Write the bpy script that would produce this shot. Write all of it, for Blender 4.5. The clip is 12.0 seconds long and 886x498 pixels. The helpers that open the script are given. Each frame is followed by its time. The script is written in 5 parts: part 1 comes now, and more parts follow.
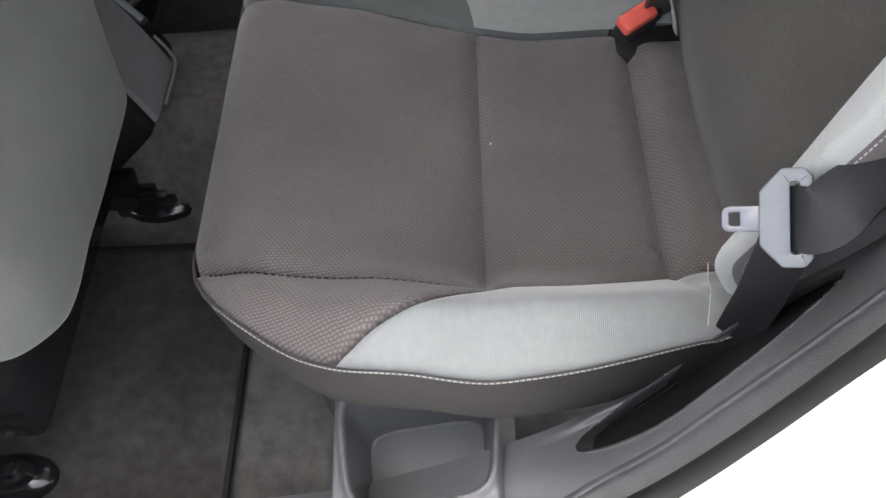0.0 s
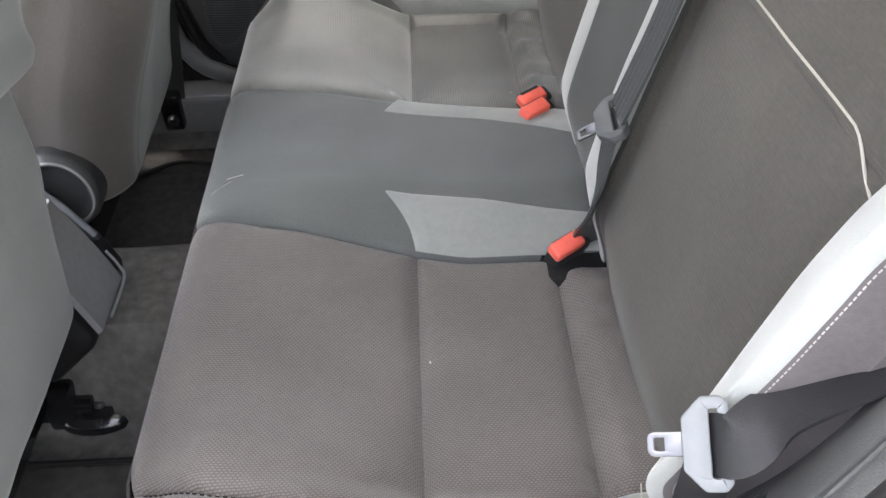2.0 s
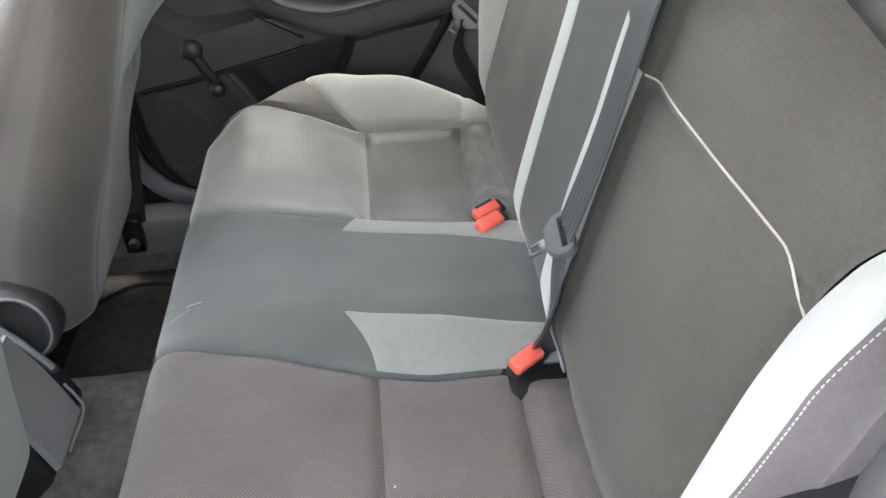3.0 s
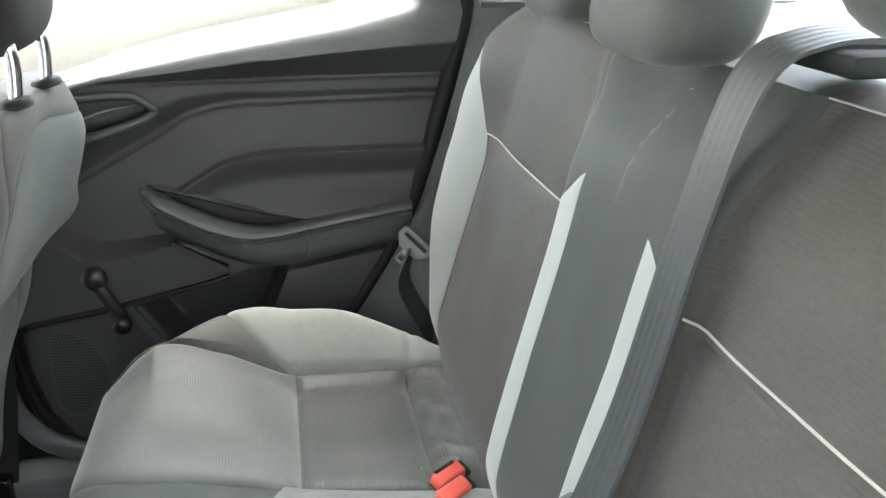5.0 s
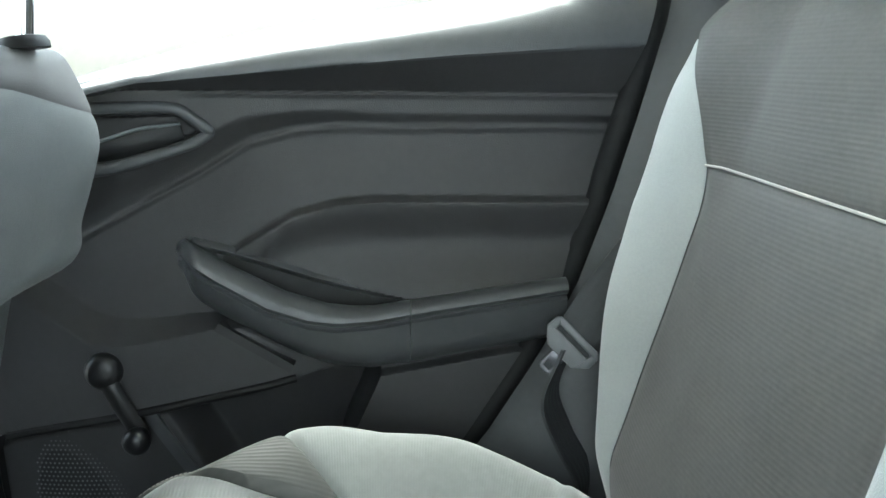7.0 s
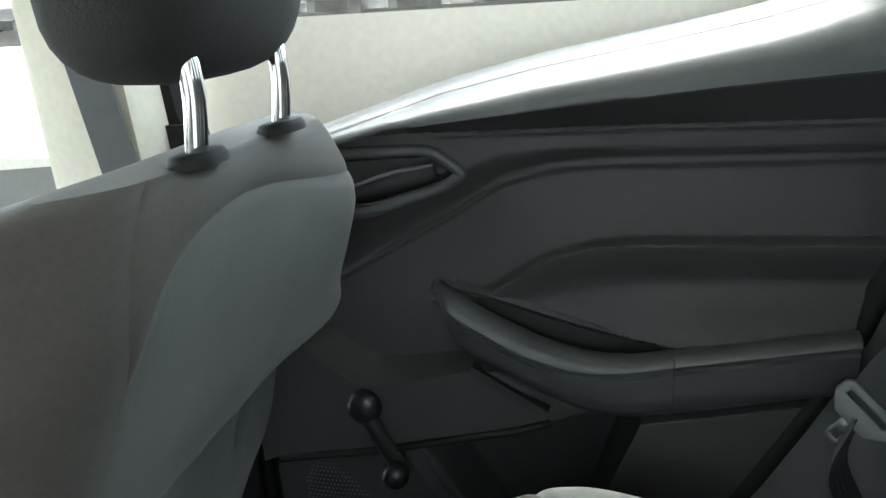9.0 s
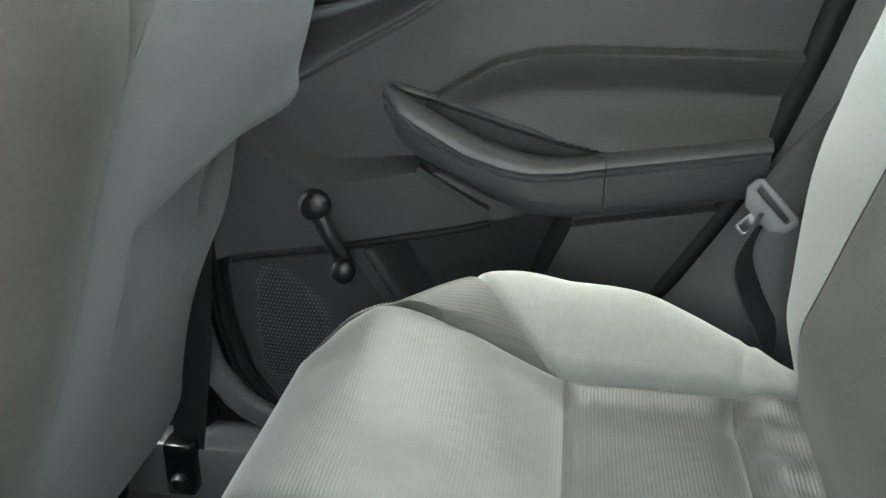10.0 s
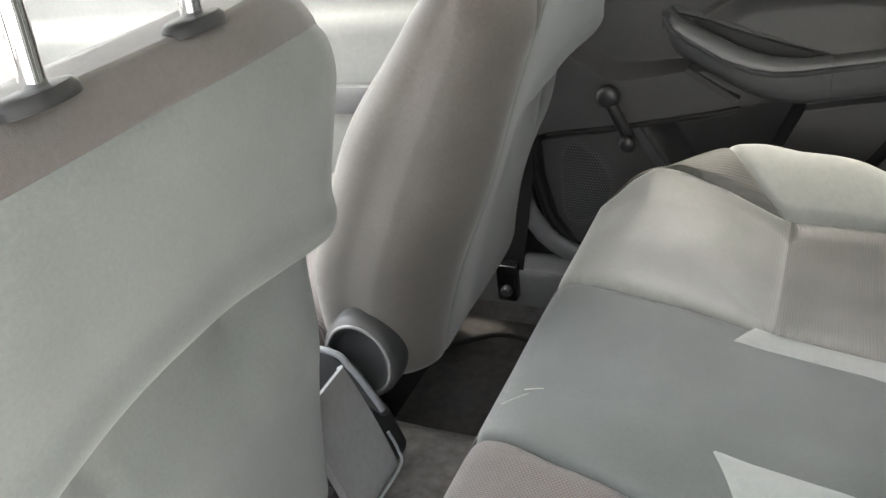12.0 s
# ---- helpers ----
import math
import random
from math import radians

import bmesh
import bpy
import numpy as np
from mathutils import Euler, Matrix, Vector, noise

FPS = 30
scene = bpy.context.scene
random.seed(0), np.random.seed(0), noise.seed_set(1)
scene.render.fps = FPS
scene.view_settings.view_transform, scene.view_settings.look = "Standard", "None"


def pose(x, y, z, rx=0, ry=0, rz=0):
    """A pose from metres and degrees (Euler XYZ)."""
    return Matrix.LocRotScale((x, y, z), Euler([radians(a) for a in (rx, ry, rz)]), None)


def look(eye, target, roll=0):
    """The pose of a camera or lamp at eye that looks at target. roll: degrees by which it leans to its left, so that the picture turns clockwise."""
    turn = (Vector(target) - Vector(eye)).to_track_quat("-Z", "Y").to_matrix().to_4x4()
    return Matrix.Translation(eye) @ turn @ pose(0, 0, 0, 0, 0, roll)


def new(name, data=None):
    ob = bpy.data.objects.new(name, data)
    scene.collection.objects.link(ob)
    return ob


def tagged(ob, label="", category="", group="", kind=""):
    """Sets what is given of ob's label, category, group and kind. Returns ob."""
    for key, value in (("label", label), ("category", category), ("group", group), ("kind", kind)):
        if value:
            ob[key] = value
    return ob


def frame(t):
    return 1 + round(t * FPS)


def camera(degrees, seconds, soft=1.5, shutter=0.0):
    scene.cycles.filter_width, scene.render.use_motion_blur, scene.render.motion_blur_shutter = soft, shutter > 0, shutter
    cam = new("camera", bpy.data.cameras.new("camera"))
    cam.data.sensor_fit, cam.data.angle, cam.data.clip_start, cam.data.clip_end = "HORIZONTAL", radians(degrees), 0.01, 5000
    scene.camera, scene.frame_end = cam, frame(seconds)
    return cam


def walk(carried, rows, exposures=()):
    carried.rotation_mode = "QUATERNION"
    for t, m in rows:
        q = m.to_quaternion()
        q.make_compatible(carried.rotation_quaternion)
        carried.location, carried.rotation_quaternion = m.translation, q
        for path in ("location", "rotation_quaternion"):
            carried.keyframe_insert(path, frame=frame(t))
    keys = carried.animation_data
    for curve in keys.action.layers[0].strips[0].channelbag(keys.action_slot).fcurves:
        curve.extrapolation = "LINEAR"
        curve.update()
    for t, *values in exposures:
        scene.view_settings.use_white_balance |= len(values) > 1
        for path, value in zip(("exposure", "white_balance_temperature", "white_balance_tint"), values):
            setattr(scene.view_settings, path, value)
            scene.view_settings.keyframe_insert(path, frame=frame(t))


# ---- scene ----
cam = camera(54.0, 12.0)
PATH = [
    (0, (0.318, -0.914, 1.03), (0.185, 0.241, -0.597), -8.5),
    (0.5, (0.318, -0.916, 1.035), (0.205, 0.306, -0.545), -7.4),
    (1, (0.32, -0.918, 1.042), (0.249, 0.4, -0.46), -5.3),
    (1.5, (0.321, -0.92, 1.053), (0.288, 0.494, -0.36), -3.9),
    (2, (0.323, -0.924, 1.064), (0.345, 0.574, -0.26), -2.4),
    (2.5, (0.328, -0.922, 1.082), (0.406, 0.64, -0.165), -2.6),
    (3, (0.34, -0.917, 1.091), (0.445, 0.713, -0.064), -3.4),
    (3.5, (0.341, -0.913, 1.093), (0.53, 0.794, 0.068), -1.3),
    (3.7, (0.338, -0.911, 1.098), (0.558, 0.826, 0.132), -1.2),
    (5.3, (0.286, -0.644, 0.969), (0.714, 1.195, 0.31), 1.2),
    (5.5, (0.268, -0.601, 0.937), (0.804, 1.223, 0.315), 1.8),
    (6, (0.259, -0.472, 0.903), (0.934, 1.367, 0.502), -2.5),
    (6.3, (0.278, -0.41, 0.872), (0.881, 1.48, 0.621), -1.9),
    (6.5, (0.289, -0.366, 0.86), (0.773, 1.551, 0.564), -0.5),
    (7, (0.305, -0.28, 0.817), (0.44, 1.673, 0.403), 0.6),
    (7.5, (0.31, -0.191, 0.915), (0.041, 1.677, 0.254), -4.6),
    (7.7, (0.303, -0.182, 0.928), (-0.07, 1.679, 0.298), -4.8),
    (9.3, (0.298, -0.214, 0.91), (-0.145, 1.658, 0.362), -3.5),
    (9.5, (0.245, -0.235, 0.888), (-0.045, 1.627, 0.218), -1.6),
    (10, (0.288, -0.298, 0.827), (0.024, 1.536, 0.073), 0.2),
    (10.5, (0.297, -0.393, 0.854), (0.089, 1.42, 0.034), 1.0),
    (11, (0.299, -0.5, 0.882), (0.008, 1.231, -0.076), -0.8),
    (11.5, (0.302, -0.617, 0.894), (-0.217, 1.054, -0.075), -2.5),
    (12, (0.331, -0.711, 1.005), (-0.442, 0.85, 0.023), -7.0),
]
EXPOSURES = [(0, 3.0, 6650, 11), (1.0, 3.3, 6650, 12), (2.5, 3.92, 6600, 9), (3.7, 4.02, 6550, 6), (5.5, 3.85, 6350, 0), (6.0, 3.63, 6250, -1), (6.5, 3.55, 6250, -2), (7.0, 4.0, 5950, -5), (7.5, 4.15, 6000, -5), (9.3, 2.95, 6150, -2), (9.5, 3.05, 6150, -2), (10.0, 4.2, 6400, -3), (11.0, 4.15, 6650, 1), (12.0, 4.1, 6900, 7)]
walk(cam, [(t, look(*p)) for t, *p in PATH], EXPOSURES)

# ---- world, sun, exposure ----
world = bpy.data.worlds.new("world")
scene.world = world
world.use_nodes = True
wt = world.node_tree
sky = wt.nodes.new("ShaderNodeTexSky")
sky.sky_type = "NISHITA"
sky.sun_disc = False
sky.sun_elevation = radians(80)
sky.sun_rotation = radians(-50)
sky.air_density, sky.dust_density = 1.0, 4.0
wt.nodes["Background"].inputs["Strength"].default_value = 0.15
haze = wt.nodes.new("ShaderNodeHueSaturation")
haze.inputs["Saturation"].default_value = 0.45
wt.links.new(sky.outputs[0], haze.inputs["Color"])
wt.links.new(haze.outputs[0], wt.nodes["Background"].inputs["Color"])
sun = new("sun", bpy.data.lights.new("sun", "SUN"))
sun.data.energy, sun.data.angle = 1.5, radians(15)
sun.data.color = (1.0, 0.95, 0.88)
sun.matrix_world = look((0, 0, 0), (math.sin(radians(50)) * 0.17, -math.cos(radians(50)) * 0.17, -0.985))


# ---- materials ----
def material(name, base, rough=0.8, metal=0.0, spot=0.15, spot_scale=6.0, grain=0.0, grain_scale=900.0, grain_kind="noise",
             spec=0.35, sheen=0.0, stain=None, stretch=(1, 1, 1), mottle=0.05, mottle_scale=120.0, contrast=0.12):
    """A surface with broad stains, small mottling and a fine relief."""
    m = bpy.data.materials.new(name)
    m.use_nodes = True
    nt = m.node_tree
    n, l = nt.nodes, nt.links
    p = n["Principled BSDF"]
    p.inputs["Roughness"].default_value = rough
    p.inputs["Metallic"].default_value = metal
    p.inputs["Specular IOR Level"].default_value = spec
    if sheen:
        p.inputs["Sheen Weight"].default_value = sheen
        p.inputs["Sheen Roughness"].default_value = 0.5
    tc = n.new("ShaderNodeTexCoord")
    mp = n.new("ShaderNodeMapping")
    mp.inputs["Scale"].default_value = stretch
    l.new(tc.outputs["Object"], mp.inputs["Vector"])
    big = n.new("ShaderNodeTexNoise")
    big.inputs["Scale"].default_value, big.inputs["Detail"].default_value = spot_scale, 5
    l.new(tc.outputs["Object"], big.inputs["Vector"])
    small = n.new("ShaderNodeTexNoise")
    small.inputs["Scale"].default_value, small.inputs["Detail"].default_value = mottle_scale, 3
    l.new(mp.outputs[0], small.inputs["Vector"])
    r1 = n.new("ShaderNodeMapRange")
    r1.inputs["From Min"].default_value, r1.inputs["From Max"].default_value = 0.3, 0.7
    r1.inputs["To Min"].default_value, r1.inputs["To Max"].default_value = 1 - spot, 1 + spot
    l.new(big.outputs["Fac"], r1.inputs["Value"])
    r2 = n.new("ShaderNodeMapRange")
    r2.inputs["From Min"].default_value, r2.inputs["From Max"].default_value = 0.3, 0.7
    r2.inputs["To Min"].default_value, r2.inputs["To Max"].default_value = 1 - mottle, 1 + mottle
    l.new(small.outputs["Fac"], r2.inputs["Value"])
    mul = n.new("ShaderNodeMath")
    mul.operation = "MULTIPLY"
    l.new(r1.outputs[0], mul.inputs[0])
    l.new(r2.outputs[0], mul.inputs[1])
    col = n.new("ShaderNodeMixRGB")
    col.blend_type, col.inputs["Fac"].default_value = "MULTIPLY", 1.0
    col.inputs["Color1"].default_value = (*base, 1)
    l.new(mul.outputs[0], col.inputs["Color2"])
    out = col.outputs["Color"]
    if stain:
        patch = n.new("ShaderNodeTexNoise")
        patch.inputs["Scale"].default_value, patch.inputs["Detail"].default_value = 9.0, 6
        l.new(tc.outputs["Object"], patch.inputs["Vector"])
        rr = n.new("ShaderNodeMapRange")
        rr.inputs["From Min"].default_value, rr.inputs["From Max"].default_value = 0.52, 0.75
        rr.inputs["To Max"].default_value = 0.6
        l.new(patch.outputs["Fac"], rr.inputs["Value"])
        mx = n.new("ShaderNodeMixRGB")
        mx.inputs["Color2"].default_value = (*stain, 1)
        l.new(rr.outputs[0], mx.inputs["Fac"])
        l.new(out, mx.inputs["Color1"])
        out = mx.outputs["Color"]
    if grain:
        if grain_kind == "noise":
            g = n.new("ShaderNodeTexNoise")
            g.inputs["Scale"].default_value, g.inputs["Detail"].default_value = grain_scale, 2
            height = g.outputs["Fac"]
            l.new(mp.outputs[0], g.inputs["Vector"])
        elif grain_kind == "knit":
            wob = n.new("ShaderNodeTexNoise")
            wob.inputs["Scale"].default_value = 40.0
            push = n.new("ShaderNodeVectorMath")
            push.operation = "MULTIPLY_ADD"
            push.inputs[1].default_value = (0.003, 0.003, 0.0)
            l.new(mp.outputs[0], wob.inputs["Vector"])
            l.new(wob.outputs["Color"], push.inputs[0])
            l.new(mp.outputs[0], push.inputs[2])
            g = n.new("ShaderNodeTexBrick")
            g.inputs["Scale"].default_value = 1.0
            g.inputs["Brick Width"].default_value, g.inputs["Row Height"].default_value = 0.0042, 0.0026
            g.inputs["Mortar Size"].default_value, g.inputs["Mortar Smooth"].default_value = 0.0010, 1.0
            height = g.outputs["Fac"]
            l.new(push.outputs[0], g.inputs["Vector"])
        else:
            g = n.new("ShaderNodeTexWave")
            g.bands_direction = {"rib_x": "X", "rib_y": "Y", "rib_z": "Z"}[grain_kind]
            g.inputs["Scale"].default_value, g.inputs["Distortion"].default_value = grain_scale, 0.6
            height = g.outputs["Fac"]
            l.new(mp.outputs[0], g.inputs["Vector"])
        b = n.new("ShaderNodeBump")
        b.inputs["Strength"].default_value, b.inputs["Distance"].default_value = min(1.0, grain), 0.0012
        b.invert = grain_kind == "knit"
        l.new(height, b.inputs["Height"])
        l.new(b.outputs[0], p.inputs["Normal"])
        if grain_kind != "noise":
            r3 = n.new("ShaderNodeMapRange")
            r3.inputs["From Max"].default_value = 0.7
            r3.inputs["To Min"].default_value, r3.inputs["To Max"].default_value = 1.0 + 0.8 * contrast, 1.0 - contrast
            if grain_kind != "knit":
                r3.inputs["To Min"].default_value, r3.inputs["To Max"].default_value = 1.0 - contrast, 1.0 + 0.6 * contrast
            l.new(height, r3.inputs["Value"])
            m3 = n.new("ShaderNodeMixRGB")
            m3.blend_type, m3.inputs["Fac"].default_value = "MULTIPLY", 1.0
            l.new(out, m3.inputs["Color1"])
            l.new(r3.outputs[0], m3.inputs["Color2"])
            out = m3.outputs["Color"]
    l.new(out, p.inputs["Base Color"])
    return m


M = {
    "cloth_brown": material("brown_grey_knit_cloth", (0.106, 0.091, 0.085), 0.62, contrast=0.36, grain=0.5, grain_kind="knit", sheen=0.2, spec=0.45, spot=0.16),
    "cloth_rib": material("ribbed_brown_grey_cloth", (0.080, 0.079, 0.073), 0.6, grain=0.2, grain_scale=90, grain_kind="rib_y", contrast=0.07, sheen=0.2, spec=0.45, spot=0.2),
    # Far seat panel and roll: darker base than the near cloth, with stains.
    "cloth_far": material("darker_brown_grey_cloth", (0.062, 0.0615, 0.056), 0.48, grain=0.22, grain_scale=85, grain_kind="rib_x", contrast=0.03, sheen=0.35, spot=0.26, spec=0.65, stain=(0.135, 0.13, 0.118)),
    # Dusty thigh cloth; the base is also raised to carry the window sheen.
    "cloth_dusty_sheen": material("dusty_sheen_grey_cloth", (0.150, 0.152, 0.143), 0.5, grain=0.18, grain_scale=85, grain_kind="rib_x", contrast=0.028, sheen=0.6, spot=0.22, spec=0.6, stain=(0.20, 0.20, 0.188)),
    "cloth_mauve": material("mauve_grey_side_cloth", (0.095, 0.085, 0.088), 0.7, grain=0.35, grain_scale=1000, sheen=0.2, spec=0.4, spot=0.16, mottle=0.08, mottle_scale=200),
    "cloth_plain": material("brown_grey_seat_cover_cloth", (0.056, 0.051, 0.046), 0.66, grain=0.3, grain_scale=1400, sheen=0.15, spec=0.4, spot=0.18, mottle=0.10, mottle_scale=260),
    "cloth_back": material("dark_brown_grey_back_cloth", (0.060, 0.0555, 0.049), 0.66, grain=0.12, grain_scale=85, grain_kind="rib_z", contrast=0.025, sheen=0.12, spec=0.4, spot=0.16, mottle=0.12, mottle_scale=260, stretch=(1, 0.6, 1)),
    "cloth_grey": material("pale_grey_ribbed_cloth", (0.215, 0.223, 0.217), 0.72, contrast=0.05, grain=0.3, grain_scale=200, grain_kind="rib_x", sheen=0.55, spec=0.35, spot=0.08, mottle=0.05),
    "cloth_pale": material("pale_grey_back_cloth", (0.33, 0.345, 0.335), 0.62, grain=0.35, grain_scale=1000, sheen=0.5, spec=0.5, spot=0.08, mottle=0.035, mottle_scale=350),
    # Centre cushion's slate cloth, darkened for shade on the upright backrest and headrests.
    "cloth_slate_shaded": material("shaded_slate_cloth", (0.034, 0.038, 0.0355), 0.6, grain=0.3, grain_scale=1200, sheen=0.15, spec=0.4, spot=0.16, mottle=0.10, mottle_scale=300),
    "flap": material("grey_flap_plastic", (0.155, 0.156, 0.157), 0.26, grain=0.2, grain_scale=900, spec=0.5, spot=0.12),
    "cloth_centre": material("dark_slate_cloth", (0.062, 0.069, 0.066), 0.52, grain=0.5, grain_scale=1200, sheen=0.25, spec=0.55, spot=0.16, mottle=0.08, mottle_scale=300),
    "cloth_side": material("slate_grey_side_cloth", (0.092, 0.099, 0.094), 0.78, grain=0.3, grain_scale=1200, sheen=0.15, spot=0.14, mottle=0.07, mottle_scale=300),
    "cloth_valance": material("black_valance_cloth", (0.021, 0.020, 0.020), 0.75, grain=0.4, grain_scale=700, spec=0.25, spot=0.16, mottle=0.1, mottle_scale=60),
    "piping": material("white_piping", (0.46, 0.44, 0.40), 0.7, spot=0.1),
    "thread": material("pale_thread", (0.34, 0.33, 0.31), 0.8),
    "dark_pipe": material("mauve_grey_piping", (0.060, 0.056, 0.058), 0.6),
    "carpet": material("dark_grey_carpet", (0.094, 0.090, 0.086), 0.97, grain=1.0, grain_scale=700, mottle=0.22, mottle_scale=70, spot=0.3, spot_scale=9, stain=(0.12, 0.114, 0.108)),
    "mat": material("charcoal_floor_mat", (0.047, 0.044, 0.042), 0.97, grain=1.0, grain_scale=900, mottle=0.25, mottle_scale=60, spot=0.3, spot_scale=7, stain=(0.058, 0.053, 0.049)),
    "plastic": material("black_grained_plastic", (0.022, 0.0225, 0.0235), 0.48, grain=0.25, grain_scale=900, spec=0.45, spot=0.12),
    "door": material("charcoal_door_plastic", (0.041, 0.0405, 0.042), 0.46, grain=0.3, grain_scale=800, spec=0.45, spot=0.12),
    "door_soft": material("slate_door_plastic", (0.066, 0.069, 0.073), 0.31, grain=0.2, grain_scale=900, spec=0.5, spot=0.12),
    "trim_grey": material("grained_grey_black_plastic", (0.084, 0.086, 0.089), 0.33, grain=0.35, grain_scale=700, spec=0.5, spot=0.16, mottle=0.06),
    "gloss_black": material("smooth_black_paint", (0.010, 0.010, 0.011), 0.34, spec=0.55),
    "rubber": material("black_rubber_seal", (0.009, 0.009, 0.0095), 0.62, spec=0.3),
    "belt": material("dark_grey_webbing", (0.048, 0.051, 0.054), 0.42, grain=0.3, grain_scale=900, spec=0.5),
    "belt_black": material("black_webbing", (0.014, 0.014, 0.016), 0.55, grain=0.3, grain_scale=900, spec=0.35),
    "wall": material("unseen_wall_render", (0.43, 0.43, 0.43), 0.95, spot=0.18, spot_scale=0.7, grain=0.5, grain_scale=80, mottle_scale=9),
    "latch": material("grey_latch_plastic", (0.16, 0.17, 0.18), 0.4, spec=0.45),
    "latch_dark": material("dark_grey_latch_plastic", (0.07, 0.075, 0.08), 0.5, spec=0.4),
    "steel": material("bright_steel", (0.12, 0.12, 0.127), 0.34, metal=1.0, spot=0.12),
    "chrome": material("polished_chrome", (0.8, 0.8, 0.8), 0.1, metal=1.0, spot=0.03),
    "red": material("red_button_plastic", (0.78, 0.13, 0.095), 0.45, spec=0.45, spot=0.06),
    "black_metal": material("black_painted_metal", (0.012, 0.012, 0.013), 0.16, spec=0.6),
    "paint": material("cream_white_car_paint", (0.78, 0.75, 0.67), 0.25, spec=0.5, spot=0.03),
    "headliner": material("pale_beige_headliner", (0.66, 0.64, 0.56), 0.95, grain=0.4, grain_scale=900, spot=0.05),
    "beige": material("beige_pillar_trim", (0.62, 0.60, 0.50), 0.7, grain=0.2, grain_scale=800, spot=0.05),
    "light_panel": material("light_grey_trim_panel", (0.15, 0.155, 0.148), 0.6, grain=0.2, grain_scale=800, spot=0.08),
    "ground": material("pale_concrete", (0.60, 0.60, 0.59), 0.95, spot=0.15, spot_scale=0.6, grain=0.6, grain_scale=60, mottle_scale=8),
    "trailer": material("white_trailer_paint", (0.78, 0.78, 0.76), 0.5, spot=0.06, spot_scale=1.5),
    "trailer_dark": material("grey_steel_frame", (0.07, 0.066, 0.062), 0.6, spot=0.2),
    "amber": material("amber_lamp_lens", (0.75, 0.25, 0.03), 0.3),
}


def glass(name, tint):
    m = bpy.data.materials.new(name)
    m.use_nodes = True
    p = m.node_tree.nodes["Principled BSDF"]
    p.inputs["Base Color"].default_value = (*tint, 1)
    p.inputs["Transmission Weight"].default_value = 1.0
    p.inputs["Roughness"].default_value = 0.0
    p.inputs["IOR"].default_value = 1.02
    return m


M["glass"] = glass("clear_window_glass", (0.97, 0.97, 0.97))

# ---- building helpers ----
V = Vector


def thing(name, at, label, category, group="", kind=""):
    ob = new(name)
    ob.empty_display_size = 0.05
    ob.location = at
    return tagged(ob, label, category, group, kind)


def part(name, bm, mat, parent=None, label="", smooth=True, kind=""):
    """Links a bmesh in world coordinates as one mesh object, under a thing or a part."""
    me = bpy.data.meshes.new(name)
    bmesh.ops.recalc_face_normals(bm, faces=bm.faces)
    bm.to_mesh(me)
    bm.free()
    me.materials.append(M[mat])
    if smooth:
        me.polygons.foreach_set("use_smooth", [True] * len(me.polygons))
        me.set_sharp_from_angle(angle=radians(42))
    ob = new(name, me)
    if parent:
        ob.parent = parent
        if parent.type == "EMPTY":
            ob.matrix_parent_inverse = Matrix.Translation(-Vector(parent.location))
    if label:
        tagged(ob, label)
    if kind:
        tagged(ob, kind=kind)
    return ob


def lerp(x, xs, ys):
    return float(np.interp(x, xs, ys))


def soft(x, xs, ys, w=0.018):
    """The same table with its corners rounded off over 2 w."""
    return sum(lerp(x + w * k / 3, xs, ys) for k in range(-3, 4)) / 7


def smooth(a, b, x):
    t = min(1.0, max(0.0, (x - a) / (b - a)))
    return t * t * (3 - 2 * t)


def grid(f, nu, nv, close_u=False, cap=False):
    """A sheet f(u, v) with nu by nv cells; close_u joins its two u ends; cap fills the open v ends."""
    bm = bmesh.new()
    cols = nu if close_u else nu + 1
    vs = [[bm.verts.new(f(i / nu, j / nv)) for i in range(cols)] for j in range(nv + 1)]
    for j in range(nv):
        for i in range(nu):
            k = (i + 1) % cols
            bm.faces.new((vs[j][i], vs[j][k], vs[j + 1][k], vs[j + 1][i]))
    if cap:
        bm.faces.new(vs[0])
        bm.faces.new(vs[nv])
    return bm


def thicken(bm, t):
    bmesh.ops.recalc_face_normals(bm, faces=bm.faces)
    bmesh.ops.solidify(bm, geom=bm.faces[:], thickness=t)
    return bm


def box(lo, hi, bevel=0.004, seg=2):
    bm = bmesh.new()
    bmesh.ops.create_cube(bm, size=1)
    for v in bm.verts:
        v.co = V([lo[k] + (hi[k] - lo[k]) * (v.co[k] + 0.5) for k in range(3)])
    if bevel:
        bmesh.ops.bevel(bm, geom=bm.edges[:], offset=bevel, segments=seg, affect="EDGES", profile=0.5)
    return bm


def turned(bm, m):
    bmesh.ops.transform(bm, matrix=m, verts=bm.verts)
    return bm


def smooth_path(pts, n):
    """Catmull-Rom through the points, n steps a span."""
    p = [V(q) for q in pts]
    p = [p[0] * 2 - p[1]] + p + [p[-1] * 2 - p[-2]]
    out = []
    for i in range(1, len(p) - 2):
        for k in range(n):
            t = k / n
            a, b, c, d = p[i - 1:i + 3]
            out.append(0.5 * (2 * b + (c - a) * t + (2 * a - 5 * b + 4 * c - d) * t * t + (3 * b - a - 3 * c + d) * t ** 3))
    return out + [p[-2]]


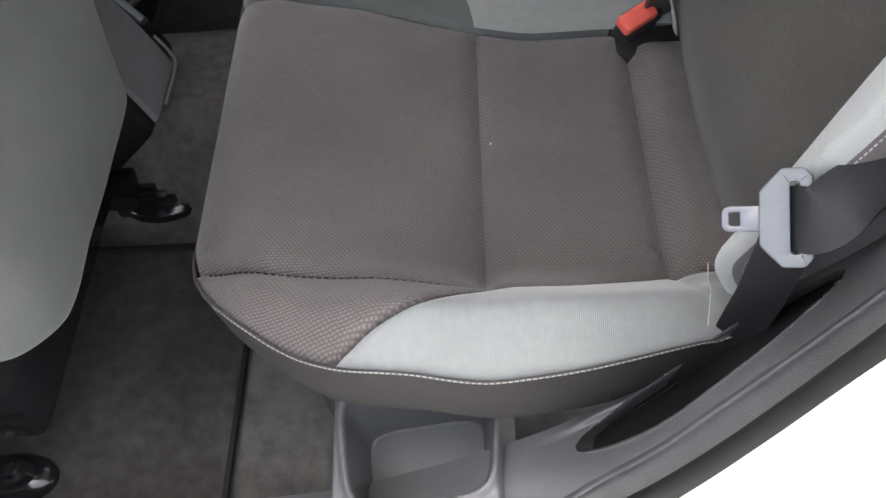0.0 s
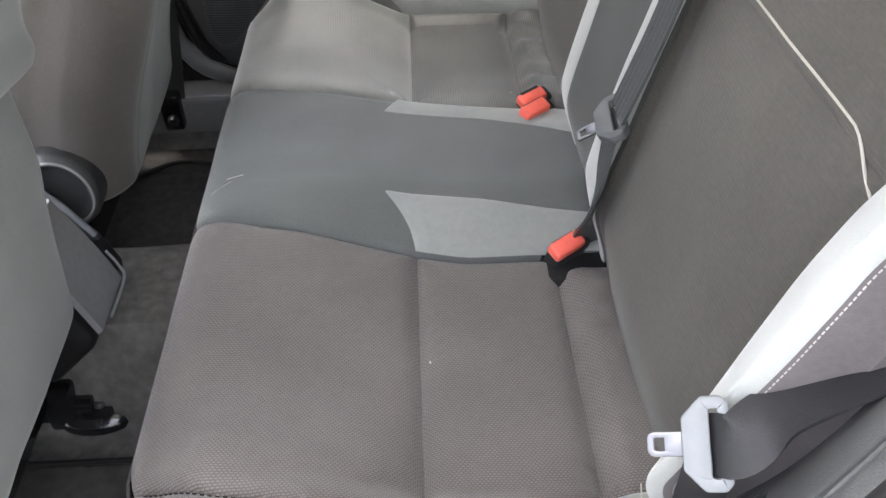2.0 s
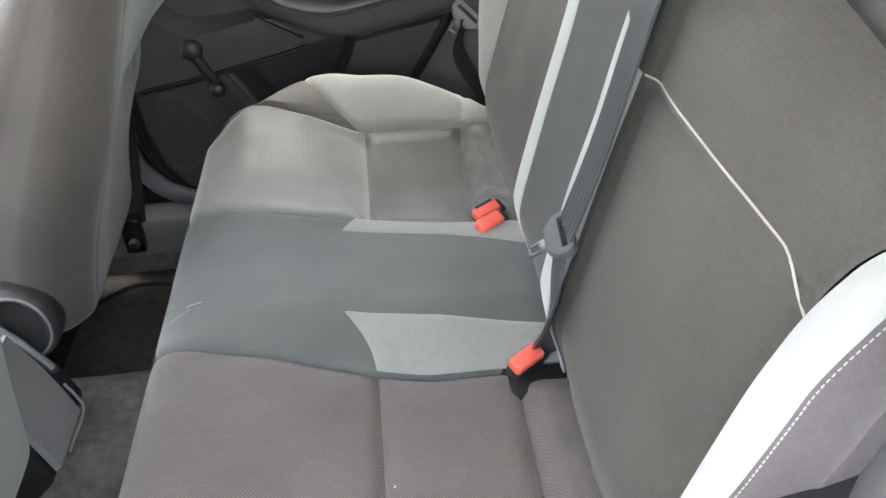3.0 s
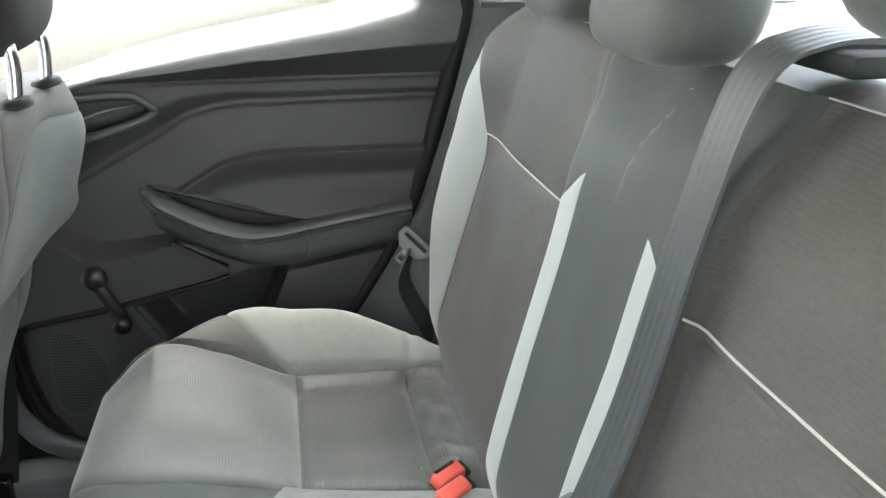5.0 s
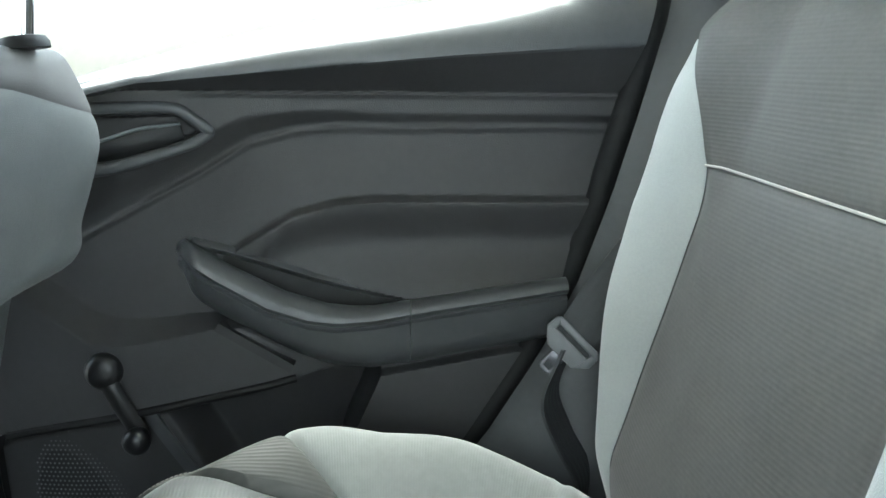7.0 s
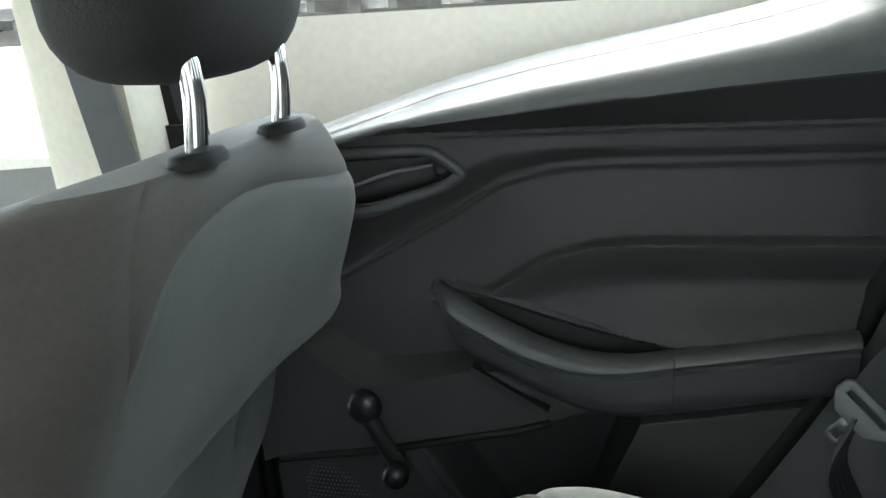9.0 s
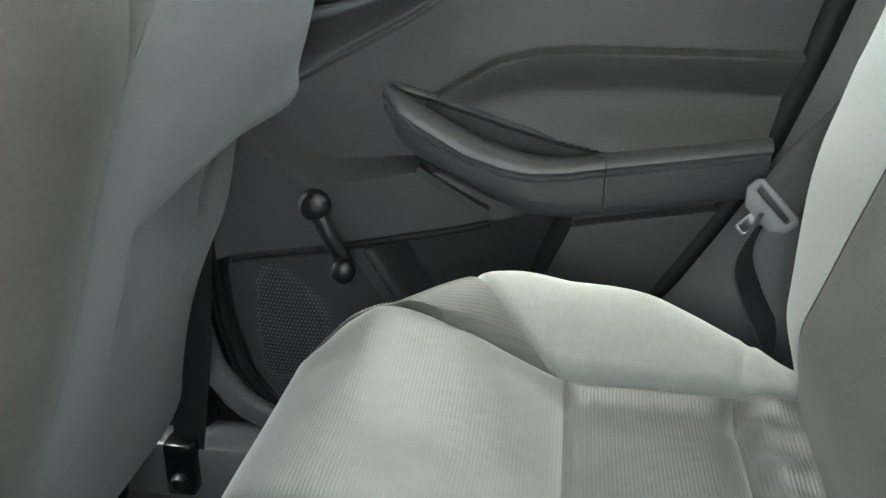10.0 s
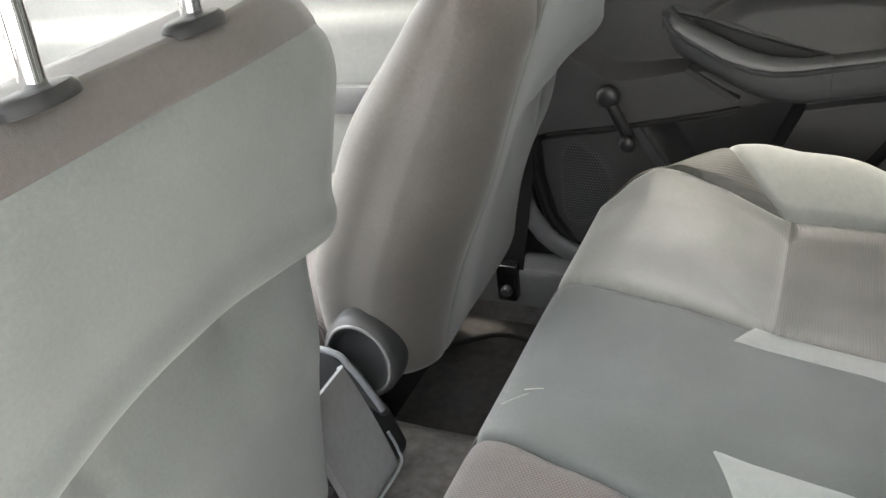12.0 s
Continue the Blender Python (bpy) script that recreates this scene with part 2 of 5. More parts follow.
def sweep(path, section, up=(0, 0, 1), cap=True):
    """A closed section of (side, up) offsets drawn along a path."""
    path = [V(p) for p in path]
    bm = bmesh.new()
    rings = []
    for i, p in enumerate(path):
        d = (path[min(i + 1, len(path) - 1)] - path[max(i - 1, 0)]).normalized()
        s = d.cross(V(up))
        s = s.normalized() if s.length > 1e-6 else V((1, 0, 0))
        u = s.cross(d).normalized()
        rings.append([bm.verts.new(p + s * a + u * b) for a, b in section])
    n = len(section)
    for r, q in zip(rings, rings[1:]):
        for i in range(n):
            bm.faces.new((r[i], r[(i + 1) % n], q[(i + 1) % n], q[i]))
    if cap:
        bm.faces.new(rings[0])
        bm.faces.new(rings[-1])
    return bm


def ring(r, n=10, ry=None):
    ry = ry or r
    return [(r * math.cos(2 * math.pi * i / n), ry * math.sin(2 * math.pi * i / n)) for i in range(n)]


def tube(pts, r, n=8, steps=6, up=(0, 0, 1)):
    return sweep(smooth_path(pts, steps) if len(pts) > 2 else pts, ring(r, n), up)


def lathe(profile, n=24):
    """Turns (radius, height) about z."""
    return grid(lambda u, v: V((np.interp(v, np.linspace(0, 1, len(profile)), [p[0] for p in profile]) * math.cos(2 * math.pi * u),
                                np.interp(v, np.linspace(0, 1, len(profile)), [p[0] for p in profile]) * math.sin(2 * math.pi * u),
                                np.interp(v, np.linspace(0, 1, len(profile)), [p[1] for p in profile]))), n, len(profile) - 1, True, True)


def prism(poly, axis, lo, hi, bevel=0.0, seg=2):
    """A polygon drawn out along an axis. Axis 1: poly is (x, z); axis 0: (y, z); axis 2: (x, y)."""
    bm = bmesh.new()

    def at(a, b, c):
        return V((c, a, b)) if axis == 0 else V((a, c, b)) if axis == 1 else V((a, b, c))
    a = [bm.verts.new(at(p[0], p[1], lo)) for p in poly]
    b = [bm.verts.new(at(p[0], p[1], hi)) for p in poly]
    bm.faces.new(a)
    bm.faces.new(b)
    for i in range(len(poly)):
        k = (i + 1) % len(poly)
        bm.faces.new((a[i], a[k], b[k], b[i]))
    bmesh.ops.recalc_face_normals(bm, faces=bm.faces)
    if bevel:
        bmesh.ops.bevel(bm, geom=bm.edges[:], offset=bevel, segments=seg, affect="EDGES", profile=0.5)
    return bm

# ---- floor, tunnel, sills, shell ----
# x runs to the car's rear, y across to its far side, z up from the rear footwell.
def floor_height(x, y):
    hump = 0.15 * smooth(0.16, 0.07, abs(y - 0.05))
    side = 0.11 * smooth(0.60, 0.68, y) + 0.10 * smooth(-0.60, -0.66, y)
    return hump + side + 0.004 * noise.noise(V((x * 9, y * 9, 0)))


base_poly = [(0.095, -0.46), (0.16, -0.505), (0.60, -0.505), (0.60, 0.62), (0.16, 0.60), (0.095, 0.54)]
tagged(part("seat_base", prism(base_poly, 2, -0.01, 0.30, 0.015), "carpet"), "dark grey carpeted step under the rear bench", "seat base", kind="structure")
floor = part("floor", thicken(grid(lambda u, v: V((-1.3 + 1.9 * u, -0.70 + 1.42 * v, floor_height(-1.3 + 1.9 * u, -0.70 + 1.42 * v))), 90, 80), -0.02), "carpet")
tagged(floor, "dark grey worn car carpet over a centre tunnel", "floor", kind="structure")

mat_poly = [(-0.62, -0.59), (-0.05, -0.595), (-0.028, -0.58), (-0.028, -0.25), (-0.06, -0.195), (-0.10, -0.175), (-0.62, -0.17)]
floor_mat = thing("floor_mat", (-0.3, -0.33, 0.0), "charcoal carpet floor mat with dark bound edge", "floor mat")
part("mat_body", prism(mat_poly, 2, 0.006, 0.028, 0.006), "mat", floor_mat)
loop = [V((x, y, 0.031)) for x, y in mat_poly]
part("binding", sweep(loop + [loop[0]], ring(0.005, 6)), "rubber", floor_mat, "black stitched binding")

far_poly = [(-0.62, 0.20), (-0.10, 0.20), (-0.03, 0.26), (0.06, 0.30), (0.07, 0.56), (-0.04, 0.612), (-0.62, 0.614)]
far_mat = thing("floor_mat", (-0.3, 0.40, 0.0), "black worn carpet floor mat in the far footwell", "floor mat")
part("mat_body", prism(far_poly, 2, 0.006, 0.030, 0.006), "mat", far_mat)
part("binding", sweep([V((x, y, 0.028)) for x, y in far_poly + far_poly[:1]], ring(0.005, 6)), "rubber", far_mat, "black stitched binding")
wire = thing("floor_cable", (-0.2, 0.45, 0.02), "thin black cable lying across the far footwell", "cable")
part("cable", tube([(-0.34, 0.46, 0.034), (-0.27, 0.50, 0.034), (-0.20, 0.55, 0.034), (-0.13, 0.545, 0.034), (-0.05, 0.50, 0.034), (0.04, 0.48, 0.034)], 0.005, 8), "rubber", wire)

CUSH_X = [0.04, 0.30, 0.47, 0.56]
CUSH_Z = [0.393, 0.36, 0.352, 0.352]
ROLL_X = 0.470
OUT_X = [0.022, 0.034, 0.054, 0.083, 0.125, 0.19, 0.29, 0.37, 0.45, 0.54]
OUT_Y = [0.440, 0.475, 0.503, 0.531, 0.560, 0.590, 0.605, 0.597, 0.574, 0.545]
RISE_X = [0.04, 0.09, 0.13, 0.20, 0.27, 0.37, 0.47, 0.54]
RISE = [0.0, 0.004, 0.022, 0.052, 0.086, 0.090, 0.076, 0.060]


def edge_y(x):
    return soft(x, OUT_X, OUT_Y, min(0.03, 0.6 * max(0.0, x - 0.020)))


def seam_y(x, s):
    """Where the flat panels meet the bolsters, on the near (-1) and the far side (1)."""
    if s < 0:
        return soft(x, [0.04, 0.106, 0.168, 0.219, 0.27, 0.30, 0.375, 0.47, 0.54], [0.462, 0.485, 0.496, 0.505, 0.509, 0.508, 0.503, 0.480, 0.475], 0.01)
    return soft(x, [0.04, 0.08, 0.106, 0.123, 0.179, 0.239, 0.30, 0.54], [0.490, 0.522, 0.524, 0.518, 0.502, 0.495, 0.492, 0.495], 0.012)


def inner_near(x):
    return -soft(x, [0.03, 0.116, 0.176, 0.23, 0.302, 0.361, 0.447, 0.54], [0.070, 0.090, 0.099, 0.112, 0.128, 0.140, 0.139, 0.145], 0.012)


def inner_far(x):
    return soft(x, [0.04, 0.106, 0.20, 0.264, 0.303, 0.40, 0.466, 0.54], [0.236, 0.226, 0.213, 0.200, 0.188, 0.168, 0.157, 0.140], 0.012)


def cushion_z(x, y):
    z = lerp(x, CUSH_X, CUSH_Z)
    a = abs(y)
    if a > 0.44:
        e = edge_y(x)
        t = smooth(0.46, 0.565, a)
        z += soft(x, RISE_X, RISE, 0.03) * t
        z -= 0.044 * smooth(e - 0.050, e + 0.012, a) * smooth(0.05, 0.15, x)
    z += 0.028 * smooth(0.33, 0.49, a) * smooth(0.045, 0.11, x) * smooth(0.31, 0.20, x)
    z += 0.012 * smooth(0.43, 0.50, y) * smooth(0.03, 0.075, x) * smooth(0.24, 0.13, x)
    if x < 0.085:
        z -= 0.036 * (1 - math.sqrt(max(0.0, 1 - ((0.085 - x) / 0.0635) ** 2)))
    for c in (-0.31, 0.35):
        z -= 0.010 * math.exp(-((y - c) / 0.13) ** 2) * smooth(0.1, 0.3, x) * smooth(0.55, 0.35, x)
    z += 0.024 * smooth(0.19 if y < 0.045 else 0.30, 0.06, abs(y - 0.045)) * smooth(0.02, 0.2, x)
    z += 0.0016 * noise.noise(V((x * 14, y * 14, 1.7)))
    if x > ROLL_X:
        side = smooth(0.11, 0.17, abs(y - 0.01))
        z += (0.010 if y > 0 else 0.003) * side * noise.noise(V((x * 16, y * 30 + x * 22, 6.1))) * smooth(ROLL_X, ROLL_X + 0.017, x)
        z += 0.010 * side * smooth(0.505, 0.475, abs(y)) * smooth(ROLL_X, ROLL_X + 0.03, x)
    if abs(y) > 0.44 and x > 0.42:
        z -= 0.004 * math.exp(-((x - 0.478 - 0.25 * (abs(y) - 0.50)) / 0.006) ** 2)
    return z


def panel(name, fx, nu, nv, mat, parent, tuck=(1, 1, 1, 1), depth=0.013, wide=0.006, label="", drop=0.0, puff=0.0):
    """A sewn cushion panel: fx(u, v) gives its x, y; its edges sink into the seams (tuck: u0, u1, v0, v1)."""
    def f(u, v):
        x, y = fx(u, v)
        z = cushion_z(x, y) - drop
        near = [math.hypot(q[0] - x, q[1] - y) for q in (fx(a, b) for on, (a, b) in zip(tuck, ((0, v), (1, v), (u, 0), (u, 1))) if on)]
        d = min(near, default=9.0)
        return V((x, y, z - depth * math.exp(-d / wide) + puff * (1 - math.exp(-d / 0.06)) * smooth(0.04, 0.13, x)))
    return part(name, grid(f, nu, nv), mat, parent, label)


def between(x0, x1, ya, yb):
    """x from x0 to x1, y between two curves of x; either end may be a function of v."""
    def f(u, v):
        a = x0(v) if callable(x0) else x0
        b = x1(v) if callable(x1) else x1
        x = a + (b - a) * u
        return x, ya(x) + (yb(x) - ya(x)) * v
    return f


bench = thing("rear_bench_cushion", (0.3, 0.0, 0.1), "rear bench cushion in brown-grey knit cloth with pale grey bolsters", "car seat")


def front_x(y):
    """The front edge: the inverse of the outline at the corners."""
    a = abs(y)
    return 0.022 if a < 0.44 else lerp(a, OUT_Y[:7], OUT_X[:7])


for s, inner, tag in ((-1, inner_near, "near"), (1, inner_far, "far")):
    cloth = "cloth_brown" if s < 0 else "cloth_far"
    panel("thigh_panel", between(lambda v: front_x(0.14 + 0.336 * v) + 0.0005, 0.302, lambda x: inner(x), lambda x: s * seam_y(x, s)), 60, 80, cloth if s < 0 else "cloth_dusty_sheen", bench, (0, 1, 1, 1), depth=0.013, wide=0.008, puff=0.006 if s < 0 else 0.013, label="brown-grey knit thigh panel" if s < 0 else "dusty brown-grey thigh panel, paled for its sheen")
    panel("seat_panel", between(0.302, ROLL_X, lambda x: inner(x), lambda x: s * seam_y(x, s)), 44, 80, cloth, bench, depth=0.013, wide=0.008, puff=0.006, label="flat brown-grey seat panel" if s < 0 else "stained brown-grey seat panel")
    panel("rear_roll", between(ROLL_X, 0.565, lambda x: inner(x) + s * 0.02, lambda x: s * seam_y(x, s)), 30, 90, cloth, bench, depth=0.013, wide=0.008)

    def grey_x(v):
        return soft(v, [0, 0.2, 0.4, 0.57, 0.72, 0.92, 1.0], [0.328, 0.295, 0.264, 0.237, 0.207, 0.178, 0.170], 0.05) if s < 0 else 0.296 - 0.128 * v ** 0.62

    panel("side_bolster", between(grey_x, 0.565, lambda x: s * seam_y(x, s), lambda x: s * edge_y(x)), 70, 26, "cloth_grey", bench, depth=0.013, wide=0.004, puff=0.003, label="pale grey ribbed side bolster")
    panel("corner_panel", between(lambda v: 0.0335, grey_x, lambda x: s * seam_y(x, s), lambda x: s * max(edge_y(x), seam_y(x, s) + 0.002)), 44, 22, "cloth_brown" if s < 0 else "cloth_rib", bench, (0, 1, 1, 1), depth=0.013, wide=0.004)

panel("centre_panel", between(0.0225, 0.565, inner_near, inner_far), 90, 70, "cloth_centre", bench, (0, 1, 1, 1), label="dark slate centre seat panel")
panel("centre_insert", between(lambda v: 0.301 - 0.040 * v ** 1.7, 0.54, lambda x: inner_near(x), lambda x: lerp(x, [0.26, 0.384, 0.53], [-0.036, -0.050, -0.077])), 50, 24, "cloth_grey", bench, drop=-0.0035, depth=0.004, label="pale grey wedge insert")
panel("centre_strip", between(lambda v: 0.262 + 0.02 * v, 0.54, lambda x: lerp(x, [0.26, 0.40, 0.46, 0.53], [0.148, 0.130, 0.112, 0.084]), lambda x: inner_far(x) - 0.001), 50, 8, "cloth_grey", bench, drop=-0.0035, depth=0.003, label="thin pale grey strip")

# piping round the edge of the cushion, and the skirt under it
rim = []
for i in range(41):
    x = 0.54 - 0.518 * (i / 40)
    rim.append((x, -edge_y(x)))
for i in range(1, 45):
    rim.append((0.022, -0.44 + 0.88 * i / 45))
for i in range(41):
    x = 0.022 + 0.518 * i / 40
    rim.append((x, edge_y(x)))
part("edge_piping", sweep([V((x, y, cushion_z(x, y) - 0.002)) for x, y in rim], ring(0.0017, 7)), "dark_pipe", bench, "mauve-grey edge piping")
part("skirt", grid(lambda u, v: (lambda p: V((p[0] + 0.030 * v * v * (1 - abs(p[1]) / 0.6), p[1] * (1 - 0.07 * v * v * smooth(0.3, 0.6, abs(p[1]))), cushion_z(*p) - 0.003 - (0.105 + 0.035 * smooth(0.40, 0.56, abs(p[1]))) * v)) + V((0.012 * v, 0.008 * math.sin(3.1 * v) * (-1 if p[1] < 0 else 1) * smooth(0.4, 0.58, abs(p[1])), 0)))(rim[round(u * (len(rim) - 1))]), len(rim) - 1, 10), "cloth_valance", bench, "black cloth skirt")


def stitches(name, pts, parent, mat="thread", size=0.00042, length=0.0032, gap=0.0017):
    """Short raised stitches along a path, one mesh."""
    pts = [V(p) for p in pts]
    bms = bmesh.new()
    acc = 0.0
    for a, b in zip(pts, pts[1:]):
        d = (b - a)
        n = d.length
        if n < 1e-6:
            continue
        d.normalize()
        side = d.cross(V((0, 0, 1))).normalized() * size
        up = side.cross(d).normalized() * size * 1.2
        while acc < n:
            p = a + d * acc
            q = p + d * length
            c = [bms.verts.new(w) for w in (p - side, p + side, q + side, q - side, p + up * 2, q + up * 2)]
            for k in ((0, 1, 4), (2, 3, 5), (1, 2, 5, 4), (3, 0, 4, 5), (0, 3, 2, 1)):
                bms.faces.new([c[w] for w in k])
            acc += length + gap
        acc -= n
    return part(name, bms, mat, parent)


for s in (-1, 1):
    stitches("edge_stitching", [V((x, s * (edge_y(x) + 0.0015), cushion_z(x, s * edge_y(x)) - 0.001)) for x in np.linspace(0.06, 0.50, 60)], bench)

stitches("seam_stitching", [V((x, -seam_y(x, -1) - 0.006, cushion_z(x, -seam_y(x, -1) - 0.006) - 0.0022)) for x in np.linspace(0.05, 0.27, 50)], bench, "rubber", 0.0007, 0.004, 0.003)


def on_cushion(name, pts, r, label):
    return part(name, sweep([V((x, y, cushion_z(x, y) + 0.0012)) for x, y in pts], ring(r, 6)), "piping", bench, label)


on_cushion("scuff_mark", [(0.040 + 0.003 * i, -0.027 + 0.0016 * i) for i in range(10)], 0.00024, "pale chalk scuff")
on_cushion("lint_fleck", [(0.391, 0.388), (0.392, 0.392)], 0.0016, "white lint fleck")
on_cushion("lint_fleck", [(0.10, -0.245), (0.101, -0.243)], 0.0012, "white lint fleck")
on_cushion("lint_fleck", [(0.313, -0.300), (0.3135, -0.302)], 0.0011, "white lint fleck")
on_cushion("lint_fleck", [(0.452, 0.215), (0.4535, 0.217)], 0.0010, "white lint fleck")
on_cushion("lint_fleck", [(0.425, -0.118), (0.427, -0.116)], 0.0008, "white lint fleck")
on_cushion("scuff_mark", [(0.060 + 0.003 * i, -0.006 + 0.0005 * i) for i in range(8)], 0.0005, "pale chalk scuff")
on_cushion("loose_thread", [(0.503 - 0.0013 * i, -0.474 - 0.0056 * i) for i in range(15)], 0.0006, "pale loose thread")

# ---- rear backrest ----
def back(y, z, out=0.0):
    return V((0.490 + 0.275 * (z - 0.31) - out * 0.964, y, z + out * 0.265))


def back_seam(z, s=1):
    if s < 0:
        return soft(z, [0.30, 0.41, 0.50, 0.58, 0.66, 0.725, 0.78, 0.81, 0.83, 0.90], [0.502, 0.499, 0.494, 0.491, 0.494, 0.504, 0.525, 0.552, 0.585, 0.62], 0.018)
    return soft(z, [0.30, 0.41, 0.50, 0.58, 0.66, 0.725, 0.77, 0.80, 0.82, 0.90], [0.505, 0.501, 0.493, 0.487, 0.487, 0.483, 0.497, 0.515, 0.534, 0.60], 0.018)


def back_edge(z, s=1):
    if s < 0:
        return soft(z, [0.30, 0.40, 0.50, 0.60, 0.70, 0.75, 0.80, 0.85, 0.875, 0.895, 0.918], [0.515, 0.530, 0.552, 0.575, 0.588, 0.588, 0.578, 0.562, 0.545, 0.520, 0.49], 0.025)
    return soft(z, [0.30, 0.40, 0.50, 0.60, 0.70, 0.75, 0.80, 0.85, 0.875, 0.895, 0.918], [0.509, 0.520, 0.540, 0.560, 0.570, 0.570, 0.563, 0.552, 0.550, 0.536, 0.49], 0.016)


def side_seam(z, s=1):
    """Where the pale bolster meets its darker side."""
    return min(back_seam(z, s), back_edge(z, s) - 0.001) + max(0.0004, (0.78 if s > 0 else 0.81) * (back_edge(z, s) - back_seam(z, s)))


def back_out(y, z):
    o = 0.010 * math.exp(-((abs(y - 0.02) - 0.31) / 0.16) ** 2)
    a = abs(y)
    if a > 0.42:
        e, q = back_edge(z, -1 if y < 0 else 1), back_seam(z, -1 if y < 0 else 1)
        t = min(1.0, max(0.0, (a - q + 0.002) / max(0.02, e - q + 0.002)))
        o += (0.042 if y < 0 else 0.044) * math.sin(min(1.0, t * 1.25) * math.pi / 2) * smooth(0.30 if y < 0 else 0.36, 0.45 if y < 0 else 0.62, z) * smooth(0.86 if y < 0 else 0.83, 0.70 if y < 0 else 0.67, z) - 0.05 * smooth(0.72, 1.0, t)
    bump = smooth(-0.180, -0.154, y) if y < 0 else smooth(far_split(z) + 0.022, far_split(z) - 0.004, y) * (1 - 0.7 * smooth(0.76, 0.88, z))
    o += 0.020 * bump * smooth(0.28, 0.5, z)
    o += 0.034 * smooth(0.42, 0.53, y) * smooth(0.68, 0.80, z) * smooth(0.93, 0.84, z)
    o -= 0.046 * smooth(0.80, 0.925, z) * (1 - 0.75 * smooth(0.05, 0.25, y))
    o -= 0.036 * smooth(0.45, 0.345, z)
    return o + 0.0018 * noise.noise(V((y * 11, z * 11, 4.2)))


def back_panel(name, fy, nu, nv, mat, parent, tuck=(1, 1, 1, 1), depth=0.007, wide=0.007, lift=0.0, label="", puff=0.0):
    def f(u, v):
        y, z = fy(u, v)
        o = back_out(y, z) + lift
        near = [math.hypot(q[0] - y, q[1] - z) for q in (fy(a, b) for on, (a, b) in zip(tuck, ((0, v), (1, v), (u, 0), (u, 1))) if on)]
        d = min(near, default=9.0)
        return back(y, z, o - depth * math.exp(-d / wide) + puff * (1 - math.exp(-d / 0.045)))
    return part(name, grid(f, nu, nv), mat, parent, label)


def span(ya, yb, z0, z1):
    """z from z0 to z1 (numbers, or curves of u), y between two curves of z."""
    def f(u, v):
        a = z0(u) if callable(z0) else z0
        b = z1(u) if callable(z1) else z1
        z = a + (b - a) * v
        return ya(z) + (yb(z) - ya(z)) * u, z
    return f


def near_split(z):
    return lerp(z, [0.30, 0.52, 0.72, 0.90], [-0.160, -0.163, -0.165, -0.168])


def far_split(z):
    return lerp(z, [0.30, 0.52, 0.642, 0.723, 0.764, 0.804, 0.841, 0.871, 0.904], [0.106, 0.112, 0.115, 0.122, 0.126, 0.133, 0.152, 0.176, 0.186])


PIPE_Z = 0.727
TOP_Z = 0.908


def top_roll(ya, yb):
    def f(u, v):
        y = ya + (yb - ya) * u
        return back(y, TOP_Z, back_out(y, TOP_Z)) + V((0.11 * v, 0, 0.012 * math.sin(math.pi * v) - 0.02 * v * v))
    return grid(f, 40, 10)


for s, split in ((-1, near_split), (1, far_split)):
    b = back_panel("backrest", span(lambda z: split(z), lambda z: s * back_seam(z, s), 0.31, PIPE_Z), 70, 60, "cloth_back", bench, depth=0.004, puff=0.006, label="dark brown-grey lumbar panel of the backrest")
    back_panel("upper_panel", span(lambda z: split(z), lambda z: s * min(back_seam(z, s), back_edge(z, s) - 0.001), PIPE_Z, TOP_Z), 70, 40, "cloth_back", b, tuck=(1, 0, 1, 0), depth=0.004)
    back_panel("bolster", span(lambda z: s * min(back_seam(z, s), back_edge(z, s) - 0.0012), lambda z: s * side_seam(z, s), 0.31, 0.835), 24, 80, "cloth_pale", b, tuck=(1, 0, 0, 0), depth=0.003, label="pale grey cloth bolster")
    back_panel("bolster_side", span(lambda z: s * side_seam(z, s), lambda z: s * max(back_edge(z, s), back_seam(z, s) + 0.0008), 0.31, 0.835), 12, 80, "cloth_mauve", b, tuck=(0, 0, 0, 0), label="mauve-grey cloth side of the bolster")
    part("piping", sweep([back(y, PIPE_Z + (0.007 if s < 0 else 0.0) + 0.004 * math.sin(3 * (abs(y) - 0.14)) - (0.022 if s < 0 else 0.003) * smooth(0.45, 0.505, abs(y)), back_out(y, PIPE_Z) - 0.001) for y in np.linspace(split(PIPE_Z), s * back_seam(PIPE_Z, s), 40)], ring(0.0012, 7)), "piping", b, "white piping")
    part("side_cover", grid(lambda u, v: back(s * (back_edge(0.31 + 0.56 * v, s) + 0.012 * math.sin(math.pi * min(1, u * 1.6)) - 0.02 * u), 0.31 + 0.56 * v, back_out(s * back_edge(0.31 + 0.56 * v, s), 0.31 + 0.56 * v) - 0.11 * u), 10, 40), "cloth_mauve", b, "mauve-grey side cover")
    part("top_roll", top_roll(split(0.9), s * 0.515), "cloth_back", b)
    part("top_seam", sweep([back(y, TOP_Z, back_out(y, TOP_Z) + 0.001) for y in np.linspace(split(0.9), s * 0.50, 30)], ring(0.0009, 6)), "thread", b, "pale top seam")
    stitches("bolster_stitching", [back(s * (side_seam(z, s) + 0.0015), z, back_out(s * (side_seam(z, s) + 0.0015), z) + 0.0008) for z in np.linspace(0.42, 0.80, 60)], b)

